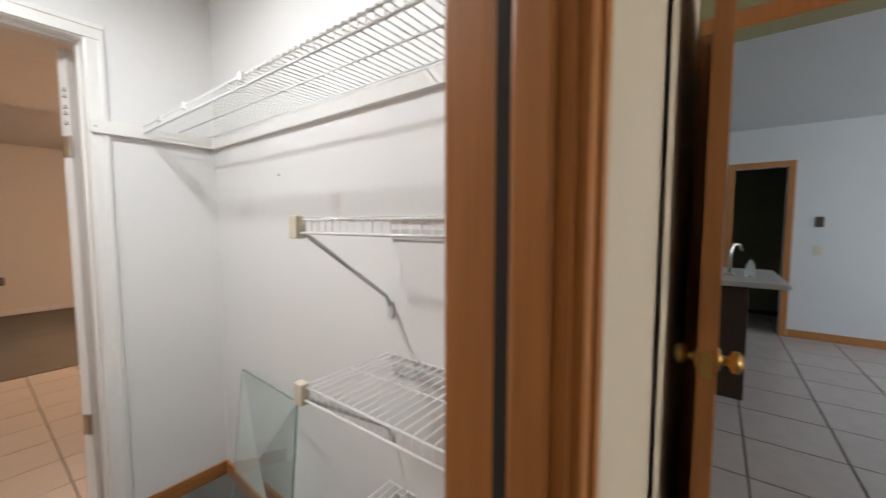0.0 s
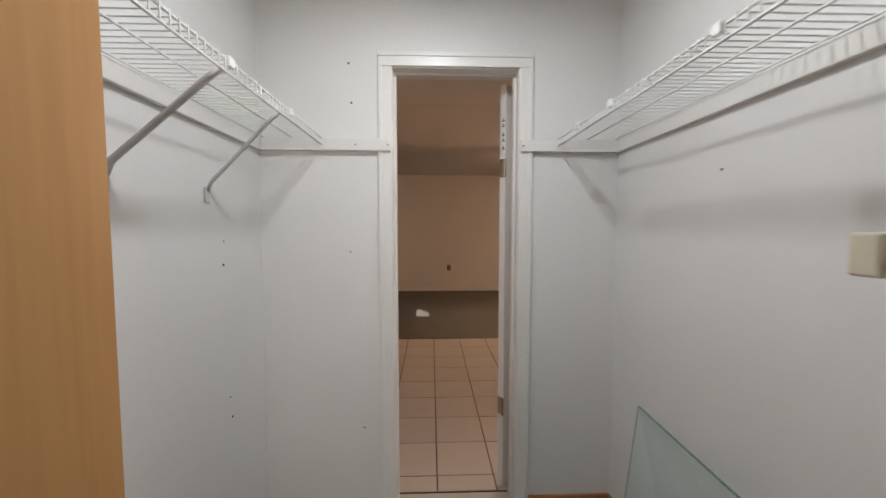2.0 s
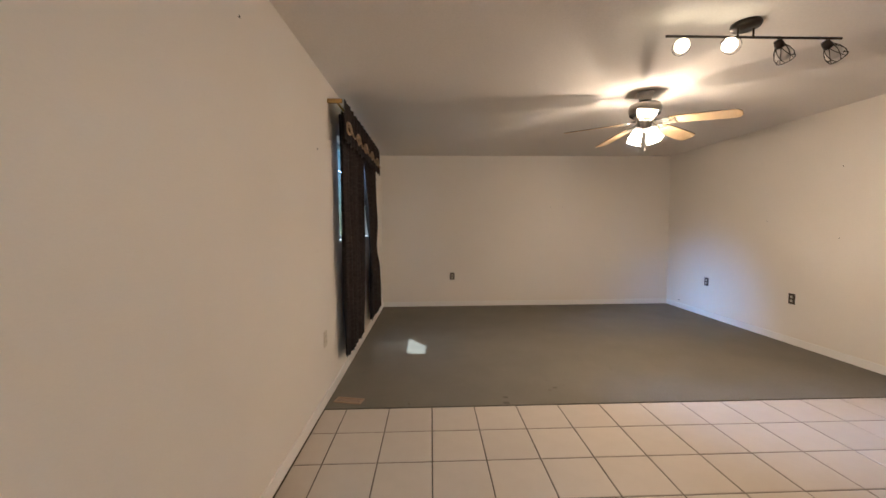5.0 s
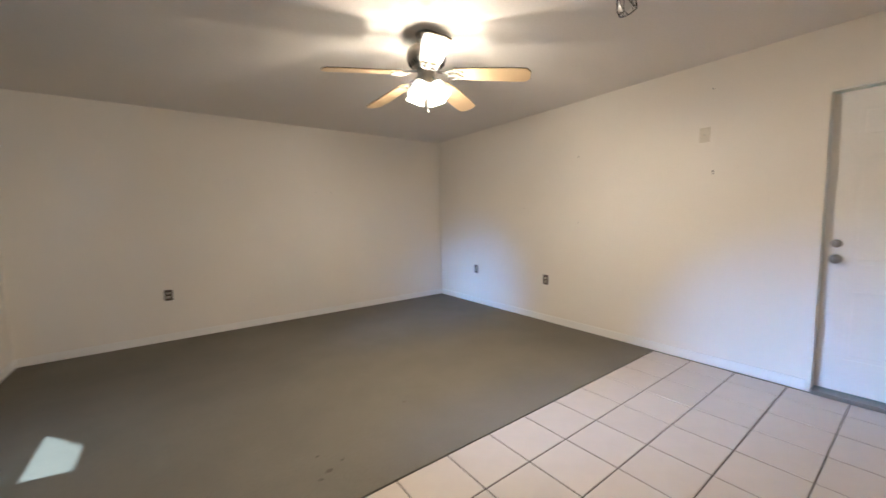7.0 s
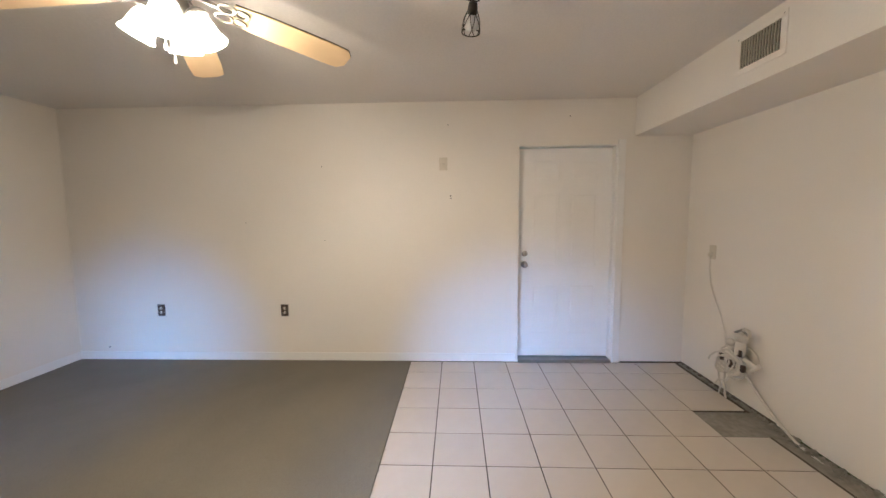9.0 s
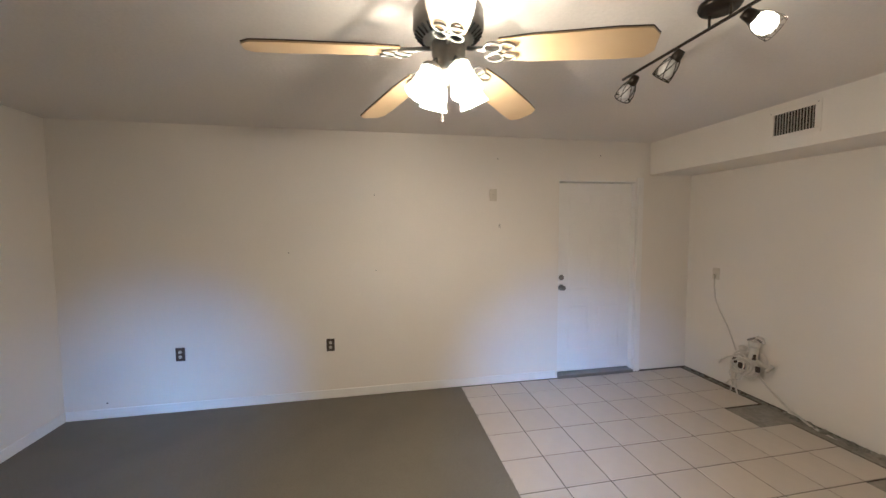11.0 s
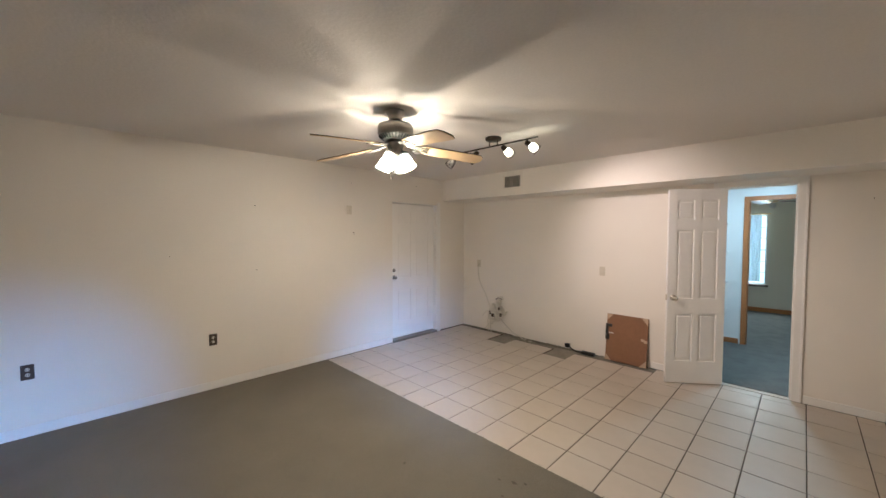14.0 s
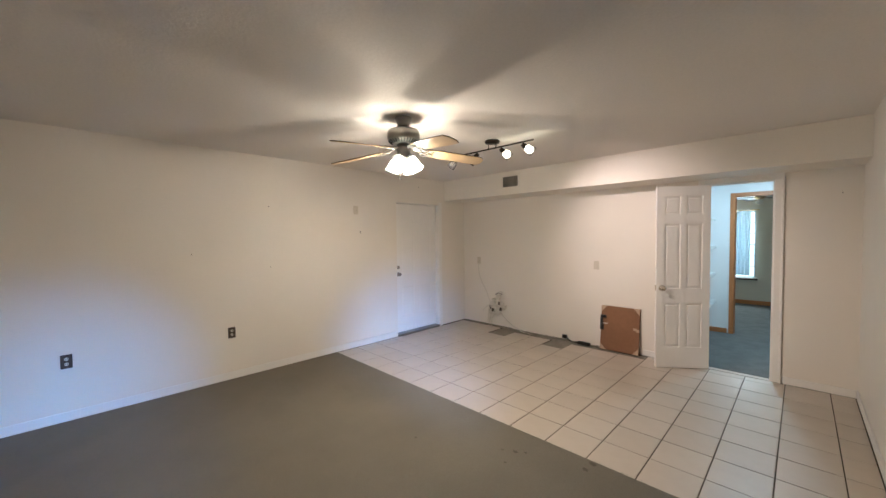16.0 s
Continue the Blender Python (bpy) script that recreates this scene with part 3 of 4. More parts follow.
ON_ENTRY, ON_FAR, ON_WIN = 90, 180, -90
for y in (5.035, 3.80):
    plate("outlet", pose(W, y, 0.505, 0, 0, ON_ENTRY), M_BROWN, "outlet", "dark brown duplex outlet low on the cream wall")
plate("outlet", pose(1.135, L, 0.50, 0, 0, ON_FAR), M_BROWN, "outlet", "dark brown duplex outlet low on the cream wall")
plate("outlet", pose(0, 2.68, 0.49, 0, 0, ON_WIN), M_IVORY, "outlet", "ivory duplex outlet beside the curtained window")
plate("wall_plate", pose(W, 2.243, 1.885, 0, 0, ON_ENTRY), M_IVORY, "blank", "ivory cover plate high on the cream wall")
plate("light_switch", pose(2.362, 0, 1.103, 0, 0, 0), M_IVORY, "switch", "ivory light switch on the cream wall")
plate("telephone_jack", pose(4.395, 0, 1.09, 0, 0, 0), M_IVORY, "blank", "ivory telephone jack with a dangling white cord")

# ---- ceiling fan ----
def ceiling_fan(x, y, zc, label, turn, lit):
    fan = thing("ceiling_fan", (x, y, zc), label, "ceiling fan")
    part("canopy", turned([(0, 0), (0.068, 0), (0.070, -0.012), (0.058, -0.03), (0.046, -0.055), (0.05, -0.065), (0.03, -0.072), (0, -0.072)]), M_PEWTER, fan, smooth=True)
    part("downrod", tubed(([(0, 0, -0.06), (0, 0, -0.12)], 0.016), seg=12), M_PEWTER, fan, smooth=True)
    part("motor_housing", turned([(0, -0.088), (0.07, -0.09), (0.118, -0.10), (0.126, -0.115), (0.126, -0.165), (0.118, -0.178), (0.10, -0.19), (0.085, -0.205), (0.06, -0.21), (0, -0.21)], seg=36), M_PEWTER, fan, "brushed pewter motor housing", True)
    bm = bmesh.new()
    for k in range(30):
        a = 2 * math.pi * k / 30
        tube(bm, [(0.119 * math.cos(a), 0.119 * math.sin(a), -0.181), (0.092 * math.cos(a), 0.092 * math.sin(a), -0.203)], 0.0035, 5)
    part("cooling_vents", bm, M_BLACK, fan, "dark slots round the motor")
    part("switch_housing", turned([(0, -0.205), (0.058, -0.21), (0.06, -0.25), (0.05, -0.275), (0.052, -0.30), (0.035, -0.325), (0, -0.33)]), M_PEWTER, fan, smooth=True)
    for k in range(5):
        rot = pose(0, 0, -0.250, 0, 0, turn + 72 * k)
        tilt = rot @ pose(0.1, 0, 0, 0, 6, 0) @ pose(-0.1, 0, 0, -12, 0, 0)
        outline = [(0.185, -0.052), (0.30, -0.064), (0.55, -0.070), (0.635, -0.066), (0.66, -0.035), (0.66, 0.035), (0.635, 0.066), (0.55, 0.070), (0.30, 0.064), (0.185, 0.052)]
        for nm, z0, z1, grow, mat in (("blade", -0.004, 0.001, 0.0, M_BLADE), ("blade_edge", 0.001, 0.005, 0.0015, M_EDGE)):
            bm = bmesh.new()
            lo = [bm.verts.new(tilt @ Vector((px + grow, py * (1 + grow * 12), z0))) for px, py in outline]
            hi = [bm.verts.new(tilt @ Vector((px + grow, py * (1 + grow * 12), z1))) for px, py in outline]
            bm.faces.new(lo[::-1])
            bm.faces.new(hi)
            for i in range(len(lo)):
                j = (i + 1) % len(lo)
                bm.faces.new((lo[i], lo[j], hi[j], hi[i]))
            up = part(nm, bm, mat, fan if nm == "blade" else up, "pale maple fan blade" if nm == "blade" else "dark upper face and edge of the blade")
        bm = bmesh.new()
        tube(bm, [rot @ Vector(p) for p in ((0.07, 0, 0.012), (0.12, 0, 0.002), (0.17, 0, -0.006), (0.20, 0, -0.008))], 0.009, 8)
        for sgn in (1, -1):
            for cx, rr in ((0.165, 0.030), (0.215, 0.024)):
                loop = [tilt @ Vector((cx + rr * math.cos(q), sgn * 0.026 + 0.75 * rr * math.sin(q), -0.010)) for q in (2 * math.pi * j / 14 for j in range(15))]
                tube(bm, loop, 0.0045, 6)
        part("blade_iron", bm, M_PEWTER, fan, "scrolled pewter blade arm", True)
    for k, a in enumerate((20, 110, 200, 290)):
        rot = pose(0, 0, -0.285, 0, 0, a)
        part("light_arm", tubed(([rot @ Vector(p) for p in ((0.03, 0, 0), (0.05, 0, 0.006), (0.062, 0, -0.01), (0.068, 0, -0.03))], 0.009)), M_PEWTER, fan, smooth=True)
        m = rot @ pose(0.066, 0, -0.026, 0, -26, 0)
        sh = part("shade", turned([(0.018, 0.0), (0.024, -0.010), (0.038, -0.036), (0.042, -0.060), (0.045, -0.085), (0.055, -0.108), (0.053, -0.108), (0.042, -0.085), (0.036, -0.04), (0.016, -0.006)], m=m, seg=20), M_SHADE if lit else M_OFFBULB, fan, "frosted bell glass shade", True)
        part("shade_cap", turned([(0, 0.014), (0.024, 0.012), (0.037, 0.0), (0.040, -0.014), (0.038, -0.014), (0.034, 0.0), (0, 0.004)], m=m), M_PEWTER, sh, smooth=True)
    for px, zz in ((0.02, -0.46), (-0.02, -0.43)):
        part("pull_chain", tubed(([(px, 0.02, -0.32), (px, 0.02, zz)], 0.0016), ([(px, 0.02, zz), (px, 0.02, zz - 0.02)], 0.005)), M_PEWTER, fan)
    return fan


ceiling_fan(FAN[0], FAN[1], H, "pewter ceiling fan with maple blades and lit glass shades", 25, True)

# ---- track light ----
tr = thing("track_light", (2.565, 2.05, H), "dark bronze track light with four caged heads, two lit", "track light")
part("canopy", turned([(0, 0), (0.072, 0), (0.074, -0.014), (0.066, -0.026), (0, -0.028)]), M_BRONZE, tr, smooth=True)
part("bar", tubed(([(-0.455, 0, -0.075), (0.56, 0, -0.075)], 0.007)), M_BRONZE, tr)
for dx in (-0.045, 0.045):
    part("stem", tubed(([(dx, 0, -0.02), (dx, 0, -0.075)], 0.005)), M_BRONZE, tr)
for k, (sx, sy) in enumerate(SPOTS):
    x, y = sx - 2.565, sy - 2.05
    aim = ((-0.55, -0.62, -0.55), (-0.25, -0.75, -0.5), (0.55, 0.2, -0.6), (0.62, 0.05, -0.55))[k]
    m = Matrix.Translation((x, y, -0.108)) @ Vector(aim).to_track_quat("-Z", "Y").to_matrix().to_4x4()
    part("drop", tubed(([(x, y, -0.07), (x, y, -0.115)], 0.006)), M_BRONZE, tr)
    head = part("socket", turned([(0, 0.022), (0.018, 0.02), (0.022, 0.0), (0.024, -0.022), (0, -0.022)], m=m, seg=16), M_BRONZE, tr, smooth=True)
    bulb = part("bulb", turned([(0.014, -0.02), (0.03, -0.038), (0.037, -0.06), (0.034, -0.082), (0.018, -0.098), (0, -0.102)], m=m, seg=18), M_BULB if k < 2 else M_OFFBULB, head, "lit bulb" if k < 2 else "unlit frosted bulb", True)
    bulb.visible_shadow = False
    cage = bmesh.new()
    for j in range(6):
        a = 2 * math.pi * j / 6
        for tw in (0.55, -0.55):
            tube(cage, [m @ Vector((r * math.cos(a + tw * q), r * math.sin(a + tw * q), z)) for r, z, q in ((0.023, -0.016, 0), (0.036, -0.045, 0.5), (0.044, -0.078, 1), (0.042, -0.105, 1.5))], 0.0019 if k > 1 else 0.0009, 5)
    tube(cage, [m @ Vector((0.042 * math.cos(q), 0.042 * math.sin(q), -0.105)) for q in (2 * math.pi * j / 20 for j in range(21))], 0.0026 if k > 1 else 0.0012, 6)
    part("cage", cage, M_BRONZE, head, "dark wire lattice shade")

# ---- air vent on the soffit ----
av = thing("air_vent", (3.40, SOFY, 2.297), "beige metal air register set in the soffit", "air vent")
fr = rounded(0.003, (-0.163, 0, 0.074, 0.163, 0.007, 0.108), (-0.163, 0, -0.108, 0.163, 0.007, -0.074), (-0.163, 0, -0.074, -0.127, 0.007, 0.074), (0.127, 0, -0.074, 0.163, 0.007, 0.074))
part("frame", fr, M_WALL, av, "wide flat frame painted over with the wall")
# thin dark sheet paints the shaded depth behind the slats
part("backing", boxes((-0.127, 0.0005, -0.074, 0.127, 0.0015, 0.074)), M_HOLE, av, "dark sheet standing for the shaded duct behind the slats")
for k in range(14):
    x = -0.119 + 0.238 * k / 13
    b = boxes((-0.0017, -0.006, -0.074, 0.0017, 0.006, 0.074))
    s = part("slat", b, M_IVORY, av)
    s.matrix_local = pose(x, 0.008, 0, 0, 0, 24)
for x, z in ((-0.145, 0.09), (0.145, 0.09)):
    part("screw", turned([(0, 0), (0.004, 0), (0.003, 0.0015), (0, 0.002)], m=pose(x, 0.007, z, -90, 0, 0), seg=10), M_PEWTER, av)
# floor register on the carpet
fv = thing("floor_register", (0.165, 2.69, 0.006, 0, 0, 78), "tan metal floor register on the carpet by the tile seam", "floor register")
fv.scale = (0.72, 0.72, 1)
part("frame", rounded(0.002, (-0.06, -0.15, 0, 0.06, -0.132, 0.006), (-0.06, 0.132, 0, 0.06, 0.15, 0.006), (-0.06, -0.132, 0, -0.042, 0.132, 0.006), (0.042, -0.132, 0, 0.06, 0.132, 0.006)), M_TAN, fv)
part("grille", boxes(*[(-0.042, -0.126 + 0.018 * k, 0.0005, 0.042, -0.118 + 0.018 * k, 0.004) for k in range(15)]), M_TAN, fv)

# ---- den window and curtains ----
wd = thing("window_den", (0, 0, 0), "white-silled aluminium window behind dark curtains", "window", kind="structure")
part("window_frame", boxes((-0.10, WY0, WZ0, -0.06, WY0 + 0.035, WZ1), (-0.10, WY1 - 0.035, WZ0, -0.06, WY1, WZ1), (-0.10, WY0 + 0.035, WZ0, -0.06, WY1 - 0.035, WZ0 + 0.035),
                          (-0.10, WY0 + 0.035, WZ1 - 0.035, -0.06, WY1 - 0.035, WZ1), (-0.10, 3.79, WZ0 + 0.035, -0.06, 3.82, WZ1 - 0.035)), M_ALU, wd)
for y0, y1 in ((WY0 + 0.035, 3.79), (3.82, WY1 - 0.035)):
    part("pane", boxes((-0.083, y0, WZ0 + 0.035, -0.079, y1, WZ1 - 0.035)), M_GLASS, wd).visible_shadow = False
part("window_sill", rounded(0.004, (-0.06, WY0 - 0.03, WZ0 - 0.02, 0.02, WY1 + 0.03, WZ0 + 0.004)), M_WHITE, wd, "white-painted sill")


def drape(name, rows, folds, depth, label, parent, mat=M_CURTAIN, x=0.05, res=90):
    """Hanging cloth: rows of (z, y_left, y_right), folded in waves; a real sheet with thickness."""
    bm = bmesh.new()
    prev, n = None, res
    fine = []
    for (za, la, ra), (zb, lb, rb) in zip(rows, rows[1:]):
        for k in range(8):
            u = k / 8
            fine.append((za + (zb - za) * u, la + (lb - la) * u, ra + (rb - ra) * u))
    fine.append(rows[-1])
    for i, (z, l, r) in enumerate(fine):
        row = []
        for k in range(n + 1):
            u = k / n
            squeeze = 1.0 - 0.25 * math.sin(i * 0.21)
            w = depth * squeeze * (0.7 * math.sin(u * folds * 2 * math.pi + 0.4 * math.sin(i * 0.13)) + 0.3 * math.sin(u * folds * 4.6 * math.pi + 1.3))
            row.append(bm.verts.new((x + w + 0.006 * noise.noise((u * 6, i * 0.15, folds)), l + (r - l) * u, z + (0.012 * math.sin(u * folds * 2 * math.pi) if i == len(fine) - 1 else 0))))
        if prev:
            for k in range(n):
                bm.faces.new((prev[k], prev[k + 1], row[k + 1], row[k]))
        prev = row
    ob = part(name, bm, mat, parent, label, True)
    so = ob.modifiers.new("thickness", "SOLIDIFY")
    so.thickness = 0.003
    return ob


cu = thing("curtain", (0, 0, 0), "full-length black ribbed curtain hanging beside the window gap", "curtain", "den window curtains")
drape("cloth", [(2.24, 2.97, 3.97), (1.70, 2.98, 3.90), (1.20, 2.99, 3.87), (0.60, 3.01, 3.84), (0.22, 3.03, 3.80)], 7, 0.034, "", cu, x=0.075)
cu2 = thing("curtain", (0, 0, 0), "black ribbed curtain gathered in by a tieback", "curtain", "den window curtains")
drape("cloth", [(2.24, 3.92, 4.84), (1.95, 3.96, 4.82), (1.65, 4.07, 4.79), (1.35, 4.24, 4.77), (1.14, 4.34, 4.77), (1.00, 4.37, 4.79), (0.85, 4.37, 4.88), (0.55, 4.33, 5.02), (0.20, 4.29, 5.16)], 6, 0.030, "", cu2, x=0.07)
part("tieback", tubed(([(0.075, 4.35, 1.03), (0.08, 4.56, 1.025), (0.075, 4.78, 1.04), (0.01, 4.85, 1.06)], 0.012)), M_CURTAIN, cu2)
va = thing("valance", (0, 0, 0), "gathered black valance with tan scroll embroidery", "valance", "den window curtains")
drape("cloth", [(2.315, 2.92, 4.86), (2.27, 2.92, 4.86), (2.16, 2.91, 4.88), (2.00, 2.905, 4.90)], 13, 0.010, "", va, x=0.118, res=160)
for k in range(5):
    y = 3.05 + 0.39 * k
    bm = bmesh.new()
    tube(bm, [(0.131, y + 0.10 * math.cos(q) * (1 - q / 14), 2.115 + 0.055 * math.sin(q) * (1 - q / 16)) for q in (0.5 * j for j in range(16))], 0.010, 6)
    tube(bm, [(0.131, y + 0.10 + 0.02 * j, 2.10 + 0.018 * math.sin(j * 0.9)) for j in range(8)], 0.008, 6)
    part("scroll", bm, M_TAN, va, "tan scroll embroidery")
rod = thing("curtain_rod", (0, 0, 0), "brass curtain rod bracket above the window", "curtain rod")
part("rod", tubed(([(0.07, 2.91, 2.29), (0.07, 4.86, 2.29)], 0.009)), M_BRASS, rod, smooth=True)
for y in (2.90, 4.87):
    part("bracket", rounded(0.004, (0.0, y - 0.010, 2.275, 0.115, y + 0.010, 2.308)), M_BRASS, rod)

# ---- loose things along the closet wall ----
cb = thing("cardboard_box", (2.045, 0.085, 0.004, 6.5, 0, 0), "flat brown cardboard carton leaning on the wall", "cardboard box")
part("carton", rounded(0.004, (-0.235, -0.028, 0, 0.235, 0, 0.575)), M_CARD, cb)
for sx in (-1, 1):
    for z, dz in ((0.0, 1), (0.575, -1)):
        bm = bmesh.new()
        pts = [(sx * 0.2355, z - 0.0005 * dz), (sx * 0.16, z - 0.0005 * dz), (sx * 0.2355, z + dz * 0.085)]
        f = [bm.verts.new((px, 0.003, pz)) for px, pz in pts]
        g = [bm.verts.new((px, -0.0005, pz)) for px, pz in pts]
        bm.faces.new(f)
        bm.faces.new(g[::-1])
        for i in range(3):
            bm.faces.new((f[i], f[(i + 1) % 3], g[(i + 1) % 3], g[i]))
        part("corner_board", bm, M_TAPE, cb, "pale folded corner protector")
part("label_tear", rounded(0.001, (-0.205, 0.0, 0.30, -0.165, 0.002, 0.33)), M_TAPE, cb)
hd = part("handle", rounded(0.009, (0.196, -0.002, 0.255, 0.240, 0.022, 0.325), (0.212, -0.004, 0.315, 0.242, 0.020, 0.43), (0.165, 0.0, 0.415, 0.240, 0.024, 0.452)), M_BLACK, cb, "black plastic carry handle")
part("tag", boxes((0.150, 0.0, 0.335, 0.205, 0.003, 0.347)), M_CABLE, hd, "small white paper tag")
part("edge_tear", boxes((-0.237, -0.012, 0.285, -0.200, 0.003, 0.318)), M_TAPE, cb, "torn pale edge of the carton")
pd = thing("power_adapter", (2.50, 0.075, 0.0), "black power adapter with its cord on the tiles", "power adapter")
part("brick", rounded(0.008, (-0.085, -0.024, 0.0, 0.085, 0.024, 0.04)), M_BLACK, pd)
part("cord", tubed(([(0.08, 0, 0.02), (0.15, 0.01, 0.012), (0.22, -0.01, 0.03), (0.275, -0.02, 0.06)], 0.007)), M_BLACK, pd, smooth=True)
part("plug", rounded(0.006, (0.265, -0.045, 0.035, 0.325, -0.005, 0.085)), M_BLACK, pd)
# telephone cord and the plumbing stubs
tc = thing("telephone_cable", (0, 0, 0), "thin white telephone cord hanging down the wall", "cord")
part("cord", tubed(([(4.40, 0.012, 1.07), (4.395, 0.02, 0.95), (4.385, 0.010, 0.83), (4.33, 0.010, 0.72), (4.25, 0.010, 0.60), (4.20, 0.012, 0.50), (4.12, 0.05, 0.40)], 0.0045)), M_CABLE, tc, smooth=True)
part("plug", rounded(0.004, (4.388, 0.006, 1.055, 4.412, 0.03, 1.08)), M_IVORY, tc)
wp = thing("washer_pipes", (3.96, 0, 0.35), "capped white water pipes with tangled cords on the wall", "pipes")
wp.scale = (1.25, 1.15, 1.16)
part("escutcheon", turned([(0, 0), (0.075, 0), (0.07, 0.008), (0.03, 0.016), (0, 0.016)], m=pose(0.0, 0.0, 0.0, -90, 0, 0)), M_CABLE, wp, smooth=True)
part("pipe", tubed(([(0, 0, 0), (0, 0.07, 0.0), (-0.03, 0.085, 0.05), (-0.035, 0.085, 0.13)], 0.028), ([(-0.035, 0.085, 0.13), (-0.035, 0.085, 0.17)], 0.034)), M_CABLE, wp, smooth=True)
part("valve", tubed(([(-0.02, 0.06, 0.02), (-0.14, 0.08, 0.0)], 0.016), ([(-0.14, 0.055, 0.02), (-0.14, 0.11, -0.02)], 0.011)), M_CABLE, wp, "stubby pipe valve", True)
part("valve_handle", tubed(([(-0.09, 0.085, 0.18), (-0.04, 0.09, 0.20), (0.01, 0.085, 0.17)], 0.008)), M_PEWTER, wp)
part("dark_outlet", rounded(0.004, (0.06, 0.03, -0.09, 0.10, 0.055, -0.045)), M_BROWN, wp)
part("second_pipe", tubed(([(0.055, 0, 0.03), (0.055, 0.06, 0.035), (0.05, 0.075, 0.075)], 0.022), ([(0.05, 0.075, 0.075), (0.048, 0.078, 0.105)], 0.027)), M_CABLE, wp, smooth=True)
part("hook", tubed(([(-0.035, 0.085, 0.165), (-0.06, 0.09, 0.215), (-0.10, 0.10, 0.215), (-0.112, 0.10, 0.18)], 0.009)), M_CABLE, wp, "bent white pipe hook", True)
# brown blocks put the shade between the pipes into colour
for x, z in ((-0.045, 0.055), (0.09, -0.02), (-0.075, -0.03)):
    part("dark_fitting", rounded(0.005, (x - 0.012, 0.088, z - 0.022, x + 0.012, 0.108, z + 0.022)), M_BROWN, wp, "dark brown block standing for shade between the pipes")
for k in range(5):
    rr = 0.092 - 0.011 * k
    part("coil", tubed(([(0.02 + 0.008 * k + rr * math.cos(q), 0.082 + 0.010 * k + 0.014 * math.sin(3 * q + k), -0.03 - 0.006 * k + rr * (1 + 0.18 * math.sin(2 * q + k)) * math.sin(q)) for q in (2 * math.pi * j / 20 for j in range(21))], 0.0055)), M_CABLE, wp, smooth=True)
for pts in ([(0.08, 0.09, 0.02), (0.14, 0.10, -0.01), (0.20, 0.09, -0.06), (0.235, 0.07, -0.10)], [(0.02, 0.09, -0.10), (0.06, 0.08, -0.17), (0.14, 0.07, -0.20), (0.17, 0.07, -0.25)], [(0.10, 0.08, -0.05), (0.15, 0.07, -0.14), (0.13, 0.06, -0.24), (0.15, 0.06, -0.33)]):
    part("loose_cord", tubed((pts, 0.005)), M_CABLE, wp, smooth=True)
part("cord", tubed(([(-0.03, 0.05, -0.08), (-0.12, 0.03, -0.18), (-0.22, 0.03, -0.25), (-0.36, 0.04, -0.30), (-0.55, 0.045, -0.325), (-0.85, 0.05, -0.33), (-1.05, 0.06, -0.333)], 0.007)), M_CABLE, wp, "white cord trailing along the wall base", True)
part("hanging_cord", tubed(([(0.10, 0.06, -0.09), (0.12, 0.05, -0.20), (0.10, 0.05, -0.30), (0.06, 0.06, -0.335)], 0.006)), M_CABLE, wp, smooth=True)
# crumbled mortar along the stripped wall base
random.seed(5)
bm = bmesh.new()
for k in range(260):
    x, y = random.uniform(1.85, W - 0.02), abs(random.gauss(0.022, 0.02)) + 0.004
    if x > 3.65:
        y = min(y, 0.032)
    s = random.uniform(0.004, 0.014)
    m = pose(x, y, -0.008 + s * 0.6, random.uniform(0, 90), random.uniform(0, 90), random.uniform(0, 90))
    c = [bm.verts.new(m @ Vector((sx * s * random.uniform(0.6, 1.3), sy * s * random.uniform(0.6, 1.2), sz * s * 0.6))) for sx in (-1, 1) for sy in (-1, 1) for sz in (-1, 1)]
    for f in ((0, 1, 3, 2), (4, 6, 7, 5), (0, 4, 5, 1), (2, 3, 7, 6), (0, 2, 6, 4), (1, 5, 7, 3)):
        bm.faces.new([c[i] for i in f])
tagged(link("mortar_rubble", bm, M_SLAB), "crumbled grey mortar along the stripped wall base", "rubble", kind="stuff")
setting("base_gap", boxes((3.70, 0.0, -0.011, W, 0.007, 0.012), (W - 0.007, 0.007, -0.011, W, EY0 - 0.10, 0.010), (3.87, 0.042, -0.0115, W - 0.007, 0.054, -0.002)), M_WALLBASE, "dark line where the baseboard was torn off", "wall base")

# ---- bedroom beyond the closet ----
setting("wall_bedroom_window", boxes((-1.2, BYE - 0.12, 0, 1.07, BYE, CH), (1.90, BYE - 0.12, 0, KX + 0.12, BYE, CH), (1.07, BYE - 0.12, 0, 1.90, BYE, 0.56), (1.07, BYE - 0.12, 1.99, 1.90, BYE, CH)), M_BEDWALL, "greyish bedroom wall with a bright window")
setting("wall_bedroom_west", boxes((-1.32, BYE - 0.12, 0, -1.2, CY, CH)), M_BEDWALL, "plain greyish bedroom wall")
setting("wall_kitchen_side", boxes((KX, -2.13, 0, KX + 0.12, CY, CH), (KX, BYE, 0, KX + 0.12, -2.95, CH), (KX, -2.95, 2.06, KX + 0.12, -2.13, CH)), M_OLIVE, "olive-tan wall with the oak-framed kitchen doorway")
setting("ceiling_bedroom", boxes((-1.32, BYE - 0.12, CH, KX + 0.12, HY, CH + 0.03)), M_CEIL, "plain off-white bedroom ceiling")
setting("baseboard_bedroom", rounded(0.004, (-1.2, BYE, 0.004, KX, BYE + 0.014, 0.09)), M_WOODH, "honey oak bedroom baseboard", "baseboard")
bw = thing("window_bedroom", (0, 0, 0), "bright bedroom window with pale sheer drapes and muntins", "window", kind="structure")
